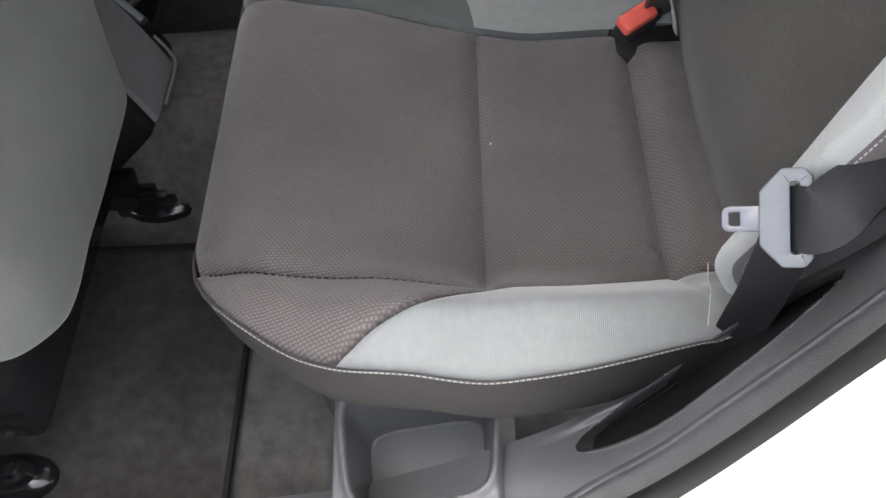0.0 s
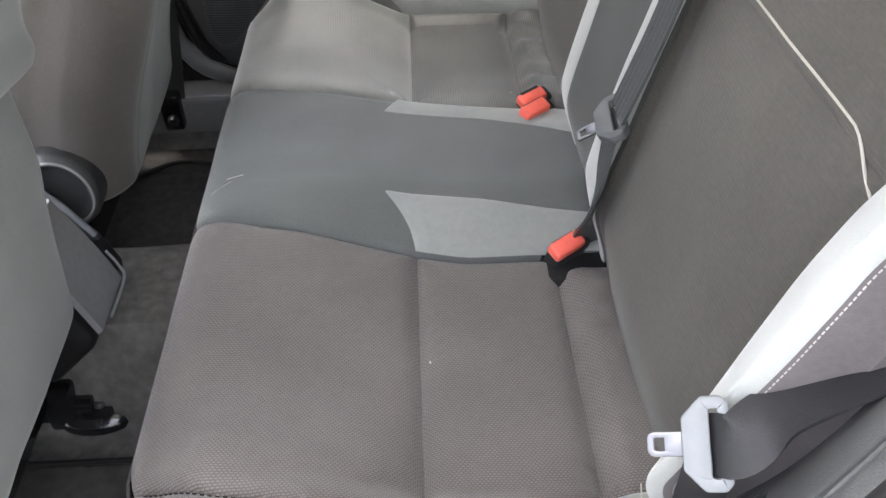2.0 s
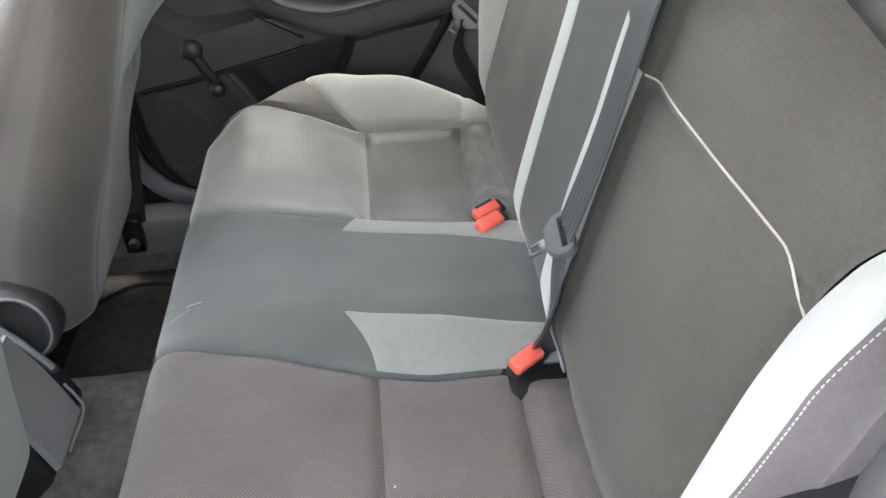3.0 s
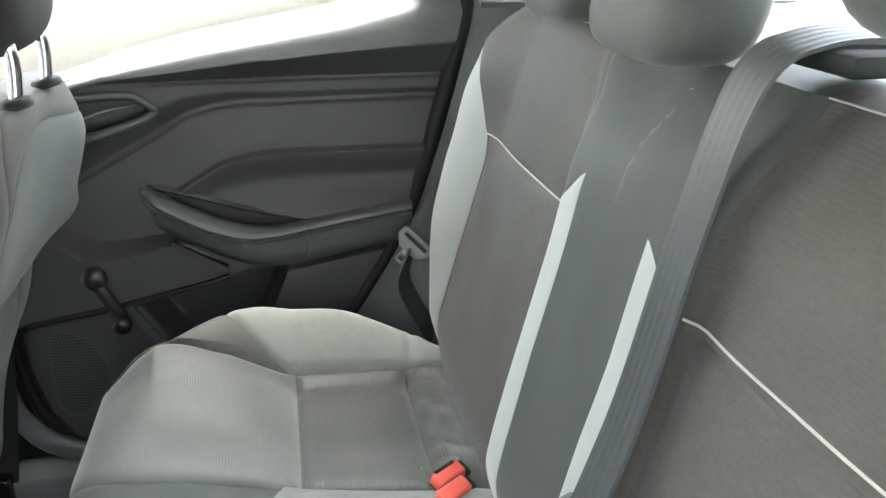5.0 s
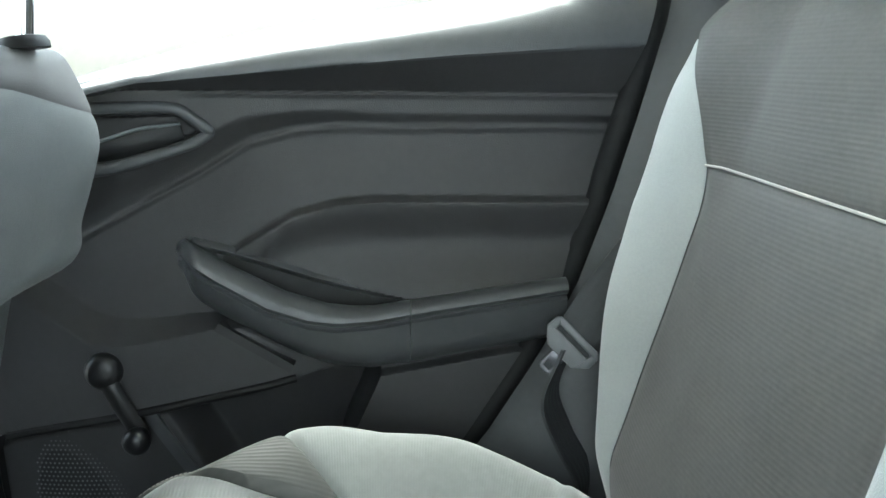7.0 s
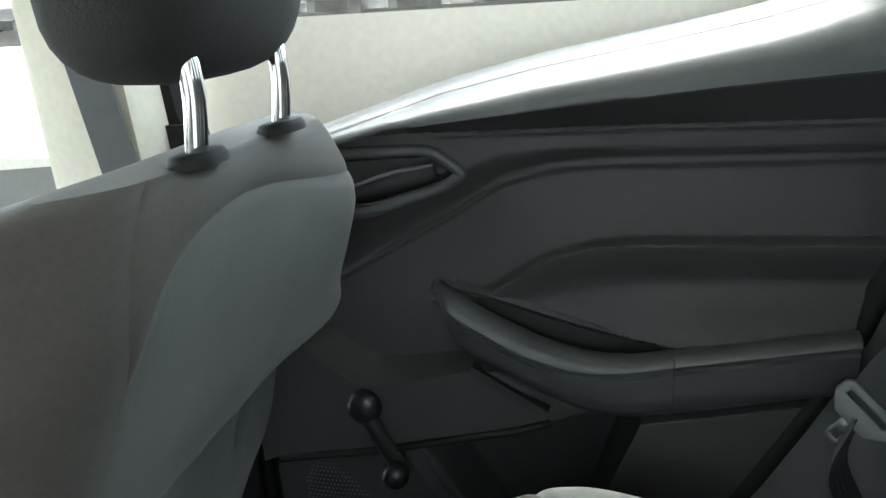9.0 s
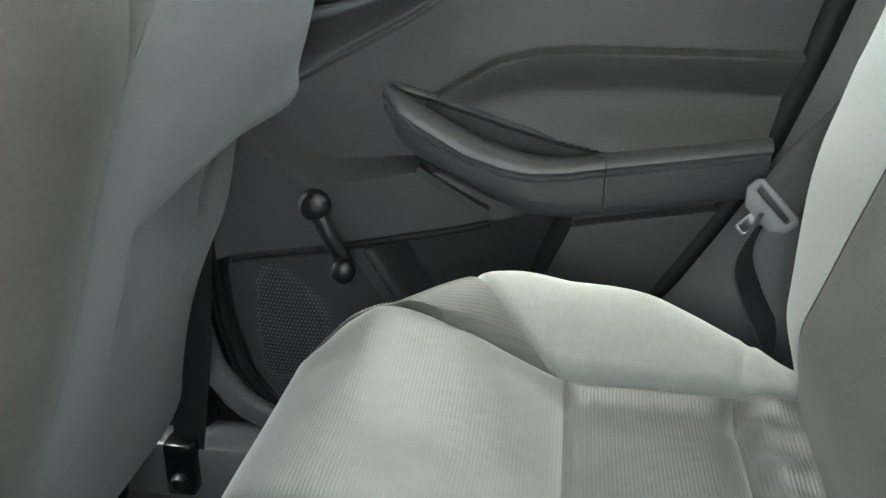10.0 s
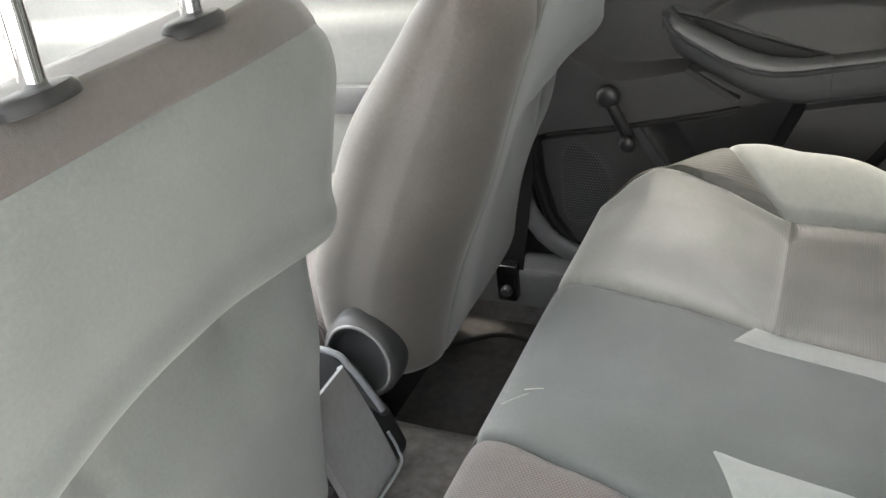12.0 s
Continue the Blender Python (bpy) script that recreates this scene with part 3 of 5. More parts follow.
mid = back_panel("centre_backrest", span(near_split, far_split, 0.31, TOP_Z), 60, 90, "cloth_slate_shaded", bench, tuck=(1, 1, 0, 0), depth=0.004, label="centre backrest in slate cloth darkened for shade")
back_panel("edge_strip", span(lambda z: lerp(z, [0.31, 0.427, 0.589, 0.70, 0.768], [0.048, 0.054, 0.068, 0.072, 0.076]), lambda z: far_split(z) - 0.002, 0.31, lambda u: 0.786 - 0.045 * u), 12, 70, "cloth_pale", mid, lift=0.002, depth=0.003, label="pale grey edge strip")
back_panel("edge_strip", span(lambda z: near_split(z) + 0.002, lambda z: lerp(z, [0.31, 0.53, 0.66, 0.766], [-0.092, -0.087, -0.089, -0.081]), 0.31, lambda u: 0.735 + 0.038 * u), 18, 70, "cloth_pale", mid, lift=0.002, depth=0.003, label="pale grey edge strip")
part("top_roll", top_roll(near_split(0.9), far_split(0.9)), "cloth_slate_shaded", mid)


for y, z in ((0.218, 0.413), (0.468, 0.420), (-0.192, 0.412)):
    o = back(y, z, back_out(y, z) + 0.0005)
    part("trim_clip", turned(lathe([(0.001, 0.0015), (0.003, 0.0014), (0.0045, 0.0006), (0.0045, -0.002), (0.001, -0.002)], 12), Matrix.Translation(o) @ Matrix.Rotation(radians(-75), 4, "Y")), "rubber", bench, "small dark trim clip")


def cushion_block(c, half, n=3.2, lean=0.0, nu=28, nv=18):
    """A rounded padded block."""
    def f(u, v):
        a, b = 2 * math.pi * u, math.pi * (v * 0.998 + 0.001) - math.pi / 2
        def se(t):
            return math.copysign(abs(t) ** (2 / n), t)
        x, y, z = se(math.cos(b)) * se(math.cos(a)), se(math.cos(b)) * se(math.sin(a)), se(math.sin(b))
        return V((c[0] + half[0] * x + lean * z * half[2], c[1] + half[1] * y, c[2] + half[2] * z))
    return grid(f, nu, nv, True, True)


def headrest(seat, c, half, mat="cloth_slate_shaded", lean=0.2, spread=0.07, base=None, n=3.2, label=""):
    h = part("headrest", cushion_block(c, half, n, lean), mat, seat, label)
    if base is not None:
        for s in (-1, 1):
            foot = V((base[0], c[1] + s * spread, base[2]))
            top = V((c[0] + 0.005, c[1] + s * spread, c[2]))
            knee = foot.lerp(top, 0.45) + V((0.012, 0, 0))
            part("post", tube([foot - V((0, 0, 0.004)), knee, top], 0.0075, 12, 6, up=(0, 1, 0)), "chrome", h, "chrome headrest post")
            g = turned(lathe([(0.001, 0.005), (0.014, 0.005), (0.019, 0.004), (0.022, 0.0), (0.022, -0.005), (0.001, -0.005)], 20), Matrix.Translation(foot) @ Matrix.Rotation(radians(-8), 4, "Y") @ Matrix.Diagonal((0.8, 1.25, 1, 1)))
            part("guide", g, "rubber", h, "black post guide")
    return h


headrest(bench, (0.672, 0.312, 1.006), (0.050, 0.114, 0.098), n=4.5, label="slate grey padded headrest")
headrest(bench, (0.654, 0.022, 0.988), (0.046, 0.110, 0.086), n=4.5, label="slate grey centre headrest")
headrest(bench, (0.680, -0.315, 1.050), (0.050, 0.115, 0.100), label="slate grey padded headrest")


# ---- front seats ----
def front_seat(name, label, side, edges, top, rear, depth, rails, slate_from, seam_v, fold_z, fold_from, rail_x, foot_z=0.29):
    """A front seat. side: 1 where its outer side faces +y; edges: inner and outer y at five heights; top: its height; rear: x of the rear
    face at five heights; slate_from: how far across (from -1, the inner edge, to 1) the slate cloth begins."""
    ks = [0, 0.3, 0.6, 0.85, 1.0]
    yc = sum(edges[0] + edges[1]) / 10
    seat = thing(name, (rear[0] - 0.2, yc, 0.03), label, "car seat", "front seats")

    def eased(v, values):
        """The value at a height, with the corners between the five heights rounded off."""
        return sum(k * lerp(min(1.0, max(0.0, v + d)), ks, values) for d, k in ((-0.09, 0.15), (-0.045, 0.22), (0.0, 0.26), (0.045, 0.22), (0.09, 0.15)))

    def section(a, v):
        z = foot_z + (top - foot_z) * v
        q = max(0.0, (z - top + 0.075) / 0.075, (foot_z + 0.03 - z) / 0.03)
        shrink = 1 - math.sqrt(max(0.0, 1 - q * q))
        y0, y1 = eased(v, edges[0]), eased(v, edges[1])
        w = abs(y1 - y0) / 2 - 0.065 * shrink
        th = eased(v, depth) / 2 * (1 - 0.62 * shrink)
        n = 3.6
        c, s = math.cos(a), math.sin(a)
        x = eased(v, rear) - eased(v, depth) * 0.20 * shrink - th + th * math.copysign(abs(c) ** (2 / n), c)
        across = math.copysign(abs(s) ** (2 / n), s)
        y = (y0 + y1) / 2 + w * across * side
        if c > 0:
            fold = fold_z + 0.018 * noise.noise(V((y * 5, yc, 0))) - 0.03 * (1 - abs(across)) * max(0, side) - z
            span_w = smooth(fold_from, fold_from + 0.7, across)
            under = smooth(-0.003, 0.012, fold) * span_w
            x += (0.020 - (0.022 if side > 0 else 0.010) * under) * smooth(0.2, 0.9, abs(across)) * smooth(top - 0.02, top - 0.10, z) - 0.012 * smooth(0.75, 1.0, abs(across))
            x -= (0.022 if side > 0 else 0.016) * under * smooth(0.10, -0.02, fold - 0.03)
            x += 0.007 * span_w * math.exp(-((fold + 0.014) / 0.016) ** 2)
            # short creases running down from the fold
            for cy, lean in ((0.42, -0.35), (-0.30, 0.25), (0.80, -0.2)):
                x -= 0.006 * math.exp(-((across - cy - lean * fold * 2) / 0.025) ** 2) * smooth(0.0, 0.02, fold) * smooth(0.20, 0.06, fold)
            y += 0.012 * across * side * (1 - (under if side > 0 else 0.4 * under)) * smooth(top, top - 0.08, z)
        wob = 0.003 * math.sin(9 * v + 4 * s) + 0.006 * noise.noise(V((y * 6, z * 6, yc)))
        return V((x + wob, y + 0.3 * wob, z))

    def angle(across):
        return math.asin(math.copysign(abs(across) ** 1.8, across))

    def arc(a0, a1, nu, nv=70, v0=None, v1=None):
        """A panel between two angles round the back, and two heights that may follow the angle."""
        def f(u, v):
            a = a0 + (a1 - a0) * u
            lo, hi = v0(a) if v0 else 0.0, v1(a) if v1 else 1.0
            t = lo + (hi - lo) * v
            p = section(a, t)
            d = min(min(u, 1 - u) * abs(a1 - a0) * 0.2, (1 - v) * (hi - lo) * 0.6 if v1 else 9.0, v * (hi - lo) * 0.6 if v0 else 9.0)
            c = V((lerp(t, ks, rear) - 0.07, yc, p.z))
            return p + (c - p).normalized() * 0.004 * math.exp(-d / 0.006)
        return grid(f, nu, nv)

    def slate_top(a):
        """The line between the slate cloth and the brown strip over it."""
        s = math.sin(a)
        across = math.copysign(abs(s) ** (2 / 3.6), s)
        return seam_v[0] - seam_v[1] * math.exp(-max(0.0, across - slate_from) / 0.12) - seam_v[2] * smooth(-0.2, 1.0, across)

    start = angle(slate_from)
    part("back_panel", arc(-radians(130), start, 40, 150), "cloth_plain", seat, "brown-grey cloth back panel")
    part("top_strip", arc(start, radians(130), 90, 30, slate_top), "cloth_plain", seat, "brown-grey cloth strip across the top")
    part("side_panel", arc(start, radians(130), 90, 150, None, slate_top), "cloth_side", seat, "slate grey cloth side and back panel")
    part("front_face", arc(radians(130), radians(230), 20), "cloth_brown", seat)
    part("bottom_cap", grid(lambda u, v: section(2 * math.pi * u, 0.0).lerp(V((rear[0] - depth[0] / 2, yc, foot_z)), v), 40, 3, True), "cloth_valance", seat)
    part("top_cap", grid(lambda u, v: section(2 * math.pi * u, 1.0).lerp(V((rear[4] - depth[4] / 2, yc, top + 0.002)), v), 40, 5, True), "cloth_plain", seat)
    bx = rear[0] - 0.035
    part("seat_cushion", cushion_block((bx - 0.33, yc, 0.27), (0.27, 0.24, 0.085), 4), "cloth_brown", seat, "brown-grey seat cushion")
    part("underframe", box((bx - 0.55, yc - 0.19, 0.11), (bx - 0.06, yc + 0.19, 0.29), 0.02), "black_metal", seat, "black steel underframe")
    for y, rx in ((y, bx + d) for y, d in zip(rails, rail_x)):
        part("rail", box((rx - 0.62, y - 0.016, 0.035), (rx - 0.03, y + 0.016, 0.075), 0.004), "black_metal", seat, "black steel slide rail")
        part("bracket", box((rx - 0.10, y - 0.020, 0.02), (rx - 0.055, y + 0.022, 0.10), 0.006), "black_metal", seat, "black upright rail bracket")
        foot = part("rail_foot", turned(lathe([(0.001, 0.020), (0.018, 0.020), (0.021, 0.012), (0.030, 0.008), (0.034, 0.002), (0.034, -0.004), (0.001, -0.004)], 24), Matrix.Translation((rx - 0.035, y, 0.030)) @ Matrix.Diagonal((1.7, 1.0, 1.3, 1))), "black_metal", seat, "black bolted rail foot")
        part("bolt", turned(lathe([(0.001, 0.010), (0.008, 0.010), (0.010, 0.007), (0.010, 0.0), (0.001, 0.0)], 12), Matrix.Translation((rx - 0.025, y, 0.054))), "steel", foot, "steel bolt head")
    return seat, bx


driver_seat, dbx = front_seat("driver_seat", "slate grey cloth driver seat with reclined back", -1, ([-0.12, -0.105, -0.085, -0.055, -0.070], [-0.50, -0.53, -0.56, -0.58, -0.56]), 0.868,
                              [-0.122, -0.104, -0.084, -0.055, -0.036], [0.14, 0.17, 0.17, 0.13, 0.11], (-0.09, -0.52), -0.97, (0.936, 0.03, 0.0), 0.645, -3.0, (0.0, -0.11))
passenger_seat, pbx = front_seat("passenger_seat", "brown-grey and slate cloth passenger seat with reclined back", 1, ([0.12, 0.11, 0.10, 0.11, 0.13], [0.588, 0.602, 0.622, 0.635, 0.615]), 0.828,
                                 [-0.135, -0.095, -0.020, 0.030, 0.048], [0.175, 0.225, 0.225, 0.155, 0.12], (0.15, 0.575), -0.70, (0.952, 0.14, 0.06), 0.635, -0.45, (-0.17, -0.17), 0.255)
headrest(driver_seat, (-0.085, -0.32, 1.075), (0.055, 0.13, 0.095), "cloth_valance", 0.1, 0.069, (-0.060, 0, 0.869), label="black padded headrest")
headrest(passenger_seat, (-0.002, 0.372, 0.960), (0.055, 0.130, 0.085), "cloth_valance", 0.1, 0.069, (0.024, 0, 0.831), label="black padded headrest")

# ---- far rear door ----
def seal_x(z):
    """The rear edge of the far door."""
    return lerp(z, [0.10, 0.20, 0.30, 0.39, 0.49, 0.57, 0.67, 0.765, 0.886, 0.93, 1.05], [0.18, 0.25, 0.33, 0.400, 0.462, 0.502, 0.536, 0.563, 0.594, 0.588, 0.500])


def belt_z(x):
    """The top of the door card, under the window."""
    return lerp(x, [-0.25, -0.04, 0.10, 0.20, 0.32, 0.41, 0.47, 0.60], [0.735, 0.786, 0.828, 0.850, 0.870, 0.886, 0.900, 0.920])


def crease_z(x):
    return lerp(x, [-0.25, -0.04, 0.05, 0.17, 0.26, 0.38, 0.50, 0.60], [0.755, 0.774, 0.795, 0.806, 0.816, 0.827, 0.835, 0.841])


def step(a, w=0.005):
    """1 where a is above 0, over a slope of width w."""
    return smooth(-w, w, a)


def arm_top(x):
    return lerp(x, [0.078, 0.087, 0.100, 0.141, 0.197, 0.242, 0.268, 0.292, 0.332, 0.42, 0.505], [0.622, 0.628, 0.624, 0.600, 0.572, 0.558, 0.555, 0.555, 0.561, 0.574, 0.586])


def arm_groove(x):
    return lerp(x, [0.078, 0.089, 0.122, 0.177, 0.222, 0.253, 0.292, 0.332, 0.505], [0.608, 0.605, 0.582, 0.550, 0.535, 0.531, 0.534, 0.541, 0.568])


def arm_low(x):
    return lerp(x, [0.078, 0.090, 0.125, 0.17, 0.209, 0.235, 0.254, 0.291, 0.36, 0.505], [0.580, 0.566, 0.542, 0.516, 0.496, 0.486, 0.481, 0.478, 0.488, 0.514])


def arm_rim(x):
    return lerp(x, [0.08, 0.133, 0.231, 0.291, 0.329, 0.505], [0.626, 0.613, 0.582, 0.566, 0.560, 0.590])


def arm_face(x):
    return 0.640 + 0.034 * smooth(0.108, 0.076, x) ** 1.5


HANDLE = [(-0.060, 0.767), (0.084, 0.771), (0.120, 0.744), (0.100, 0.731), (0.010, 0.702), (-0.060, 0.698)]
HC = (0.030, 0.737)


def handle_hollow(x, z):
    """1 inside the surround of the inner handle, 0 outside."""
    d = 1.0
    for (x0, z0), (x1, z1) in zip(HANDLE, HANDLE[1:] + HANDLE[:1]):
        n = math.hypot(x1 - x0, z1 - z0)
        d = min(d, ((z0 - z) * (x1 - x0) - (x0 - x) * (z1 - z0)) / n)
    return smooth(0.003, 0.012, d)


def rounded(poly, r):
    """A closed outline with its corners cut back by a part of each side."""
    out = []
    for a, b, c in zip(poly[-1:] + poly[:-1], poly, poly[1:] + poly[:1]):
        p, q, e = V(a).lerp(V(b), 1 - r), V(b), V(b).lerp(V(c), r)
        for k in range(6):
            t = k / 5
            out.append(tuple((1 - t) ** 2 * p + 2 * t * (1 - t) * q + t * t * e))
    return out


def door_depth(x, z):
    """How far the far door's inner face stands proud of y = 0.700."""
    h = 0.004
    bz, cz = belt_z(x), crease_z(x)
    # belt trim leaning in under the glass, with an undercut below it
    t = (z - cz) / max(0.02, bz - cz)
    h += (0.048 if z >= cz else 0.0) * (1 - 0.95 * max(0.0, t) ** 3.0)
    # strip under the belt trim, then a facet that faces down, then the upper pad
    pad_top = lerp(x, [-0.20, -0.10, -0.025, 0.101, 0.157, 0.207, 0.254, 0.60], [0.54, 0.590, 0.631, 0.698, 0.733, 0.747, 0.751, 0.753])
    wide = lerp(x, [-0.10, 0.0, 0.10, 0.20, 0.30, 0.60], [0.070, 0.062, 0.045, 0.022, 0.014, 0.012])
    strip = lerp(x, [0.05, 0.30], [0.022, 0.007]) * smooth(pad_top, pad_top + wide, z)
    strip_top = min(0.788, cz - 0.002)
    if z < cz:
        # the undercut below the belt trim, down to the raised upper edge of the strip
        under = min(1.0, max(0.0, (z - strip_top) / (cz - strip_top)))
        h += strip + (0.047 - strip) * under + 0.0022 * math.exp(-((z - strip_top + 0.0035) / 0.0025) ** 2) * smooth(0.06, 0.12, x)
    h += 0.010 * smooth(pad_top, pad_top - 0.09, z) * smooth(-0.12, 0.05, x)
    h += 0.003 * math.exp(-((z - pad_top + 0.003) / 0.004) ** 2)
    # inset pad behind the armrest; its upper edge faces up, and it swells out towards the arm
    crease = lerp(x, [0.10, 0.145, 0.206, 0.256, 0.30, 0.60], [0.585, 0.619, 0.655, 0.668, 0.671, 0.670])
    low = step(crease - z, 0.0040) * smooth(0.10, 0.13, x)
    h += low * (0.013 - 0.011 * smooth(0.0, 0.05, crease - z) + (0.010 + 0.022 * smooth(0.22, 0.42, x)) * smooth(0.635, 0.550, z) ** 1.3) * step(z - arm_low(x) - 0.025, 0.02)
    # front lower facet that faces up
    bot = lerp(x, [-0.20, -0.076, -0.019, 0.009, 0.068, 0.12, 0.30], [0.64, 0.552, 0.513, 0.509, 0.519, 0.530, 0.54])
    top = bot + lerp(x, [-0.076, -0.019, 0.04, 0.12], [0.032, 0.028, 0.020, 0.012])
    h += 0.033 * min(1.0, max(0.0, (top - z) / (top - bot))) * smooth(0.30, 0.16, x)
    h -= 0.020 * handle_hollow(x, z)
    # dark open pocket at the bottom, and the speaker's shallower field in front of the rib
    line = lerp(x, [-0.15, -0.122, -0.015, 0.199, 0.30], [0.392, 0.403, 0.423, 0.468, 0.478])
    slant = lerp(z, [0.20, 0.39, 0.467], [0.20, 0.264, 0.297])
    inside = step(line - z, 0.003) * step(slant - x, 0.004)
    h += inside * (-0.030 - 0.065 * smooth(0.052, 0.085, x + 0.62 * (z - 0.42)))
    h -= 0.014 * inside * smooth(0.022, 0.006, line - z)
    h += 0.012 * step(x - slant, 0.004) * step(lerp(x, [0.26, 0.30, 0.47], [0.462, 0.467, 0.497]) - z, 0.003)
    # the cup of the pull handle is let into the card
    if 0.10 < x < 0.335:
        h -= 0.034 * smooth(0.115, 0.125, x) * smooth(0.333, 0.326, x) * step(arm_rim(x) - 0.002 - z, 0.002) * step(z - arm_low(x) - 0.01, 0.01)
    return h


def door_edge_front(z):
    return lerp(z, [0.10, 0.14, 0.183, 0.228, 0.312, 0.45, 0.70, 0.95], [0.02, -0.03, -0.081, -0.112, -0.134, -0.142, -0.19, -0.22])


far_door = thing("rear_door", (0.2, 0.70, 0.12), "closed charcoal plastic rear car door with manual window crank", "car door")


def door_face(lo, hi):
    """The door's inner face between two curves of x."""
    def f(u, v):
        x = 0.2
        for _ in range(3):
            z = lo(x) + (hi(x) - lo(x)) * v
            x = door_edge_front(z) + (seal_x(z) - door_edge_front(z)) * u
        return V((x, 0.700 - door_depth(x, z), z))
    return f


part("door_card", grid(door_face(lambda x: 0.11, crease_z), 260, 340), "door", far_door, "charcoal grained plastic door card")
part("belt_trim", grid(door_face(lambda x: crease_z(x) - 0.002, belt_z), 120, 24), "door_soft", far_door, "slate plastic belt trim leaning under the window")
part("belt_rail", grid(lambda u, v: (lambda x, a: V((x, 0.6985 - door_depth(x, belt_z(x) - 0.002) + 0.055 * (1 - math.cos(a)), belt_z(x) - 0.004 + 0.014 * math.sin(a))))(-0.21 + 0.80 * u, v * math.pi * 0.6), 60, 8), "door_soft", far_door, "slate plastic belt rail")
part("door_skin", grid(lambda u, v: V((-0.25 + 0.9 * u, 0.80 + 0.02 * math.sin(math.pi * v), -0.05 + 0.96 * v)), 10, 10), "paint", far_door, "cream painted outer skin")


def arm_section(x, cup):
    """From the door under the arm, up its dark body, round the cap, and over the top into the cup."""
    f, t, g, b = arm_face(x), arm_top(x), arm_groove(x), arm_low(x)
    e = smooth(0.118, 0.134, x) * smooth(0.330, 0.305, x) if cup else 0.0
    rim = arm_rim(x)
    pts = [(0.712, b + 0.002), (f + 0.034, b), (f + 0.020, b + 0.003), (f + 0.012, b + 0.012), (f + 0.006, (b + g) / 2), (f + 0.0025, g - 0.004), (f + 0.0055, g - 0.001), (f + 0.0055, g + 0.001), (f + 0.0005, g + 0.0035)]
    for i in range(6):
        a = math.pi / 2 * i / 5
        pts.append((f + 0.016 - 0.0195 * math.cos(a), g + 0.008 + (t - g - 0.008) * math.sin(a)))
    pts += [(f + 0.020, t - 0.001), (f + 0.0215, t - 0.003 - 0.010 * e), (f + 0.023, t - 0.006 - 0.036 * e), (f + 0.040, t - 0.004 - 0.036 * e), (f + 0.0405, rim - 0.007), (f + 0.034, rim - 0.003), (f + 0.032, rim), (f + 0.036, rim + 0.004), (0.716, rim + 0.006)]
    return [V((x, *p)) for p in pts]


def arm_mesh(x0, x1, n, cup):
    bm = bmesh.new()
    rows = [[bm.verts.new(p) for p in arm_section(x0 + (x1 - x0) * i / n, cup)] for i in range(n + 1)]
    k = len(rows[0])
    for a, b in zip(rows, rows[1:]):
        for i in range(k - 1):
            bm.faces.new((a[i], a[i + 1], b[i + 1], b[i]))
    bm.faces.new(rows[0])
    bm.faces.new(rows[-1])
    return bm


part("pull_handle", arm_mesh(0.077, 0.3336, 110, True), "door_soft", far_door, "slate plastic pull handle with cup")
# Cup lining in black: shade behind the lip given as colour.
part("cup_shade", grid(lambda u, v: (lambda x, f, t: V((x, *[(f + 0.0212, t - 0.004), (f + 0.0225, t - 0.040), (f + 0.0405, t - 0.040), (f + 0.0400, arm_rim(x) - 0.007)][round(3 * v)])))(0.126 + 0.196 * u, arm_face(0.126 + 0.196 * u), arm_top(0.126 + 0.196 * u)), 50, 3), "plastic", far_door, "cup of the pull handle, blackened for its shade")
part("armrest", arm_mesh(0.3344, 0.508, 40, False), "door_soft", far_door, "slate plastic armrest")
part("pocket_tab", sweep([V((0.122, 0.658, 0.534)), V((0.203, 0.654, 0.486))], [(-0.005, -0.012), (0.005, -0.012), (0.005, 0.006), (-0.005, 0.006)], up=(0, 1, 0)), "plastic", far_door)
part("pocket_rib", sweep([V((0.029, 0.690, 0.432)), V((0.056, 0.688, 0.390)), V((0.100, 0.692, 0.320))], [(-0.008, -0.012), (0.006, -0.012), (0.006, 0.012), (-0.008, 0.012)], up=(0, 1, 0)), "door_soft", far_door)
part("pocket_edge", sweep([V((x, 0.6995 - door_depth(x, z + 0.006), z)) for x, z in ((x, lerp(x, [-0.122, -0.015, 0.199, 0.30], [0.403, 0.423, 0.468, 0.478])) for x in np.linspace(-0.118, 0.205, 40))], ring(0.005, 8), up=(0, 1, 0)), "rubber", far_door, "dark edge over the door pocket")
crank = part("window_crank", turned(lathe([(0.001, 0.0205), (0.008, 0.0202), (0.013, 0.0192), (0.0165, 0.0172), (0.019, 0.014), (0.0205, 0.010), (0.021, 0.005), (0.021, -0.004), (0.014, -0.03), (0.001, -0.03)], 28), Matrix.Translation((-0.004, 0.660, 0.483)) @ Matrix.Rotation(radians(90), 4, "X")), "gloss_black", far_door, "black window crank")
part("crank_arm", sweep([V((-0.002, 0.648, 0.478)), V((0.014, 0.647, 0.446)), V((0.031, 0.652, 0.410))], ring(0.011, 10, 0.006), up=(0, 1, 0)), "gloss_black", crank)
part("knob", turned(lathe([(0.001, 0.024), (0.006, 0.0236), (0.0105, 0.022), (0.0135, 0.019), (0.0152, 0.0155), (0.0155, 0.011), (0.0145, 0.005), (0.010, -0.006), (0.001, -0.006)], 24), Matrix.Translation((0.032, 0.645, 0.408)) @ Matrix.Rotation(radians(90), 4, "X")), "gloss_black", crank, "round black knob")

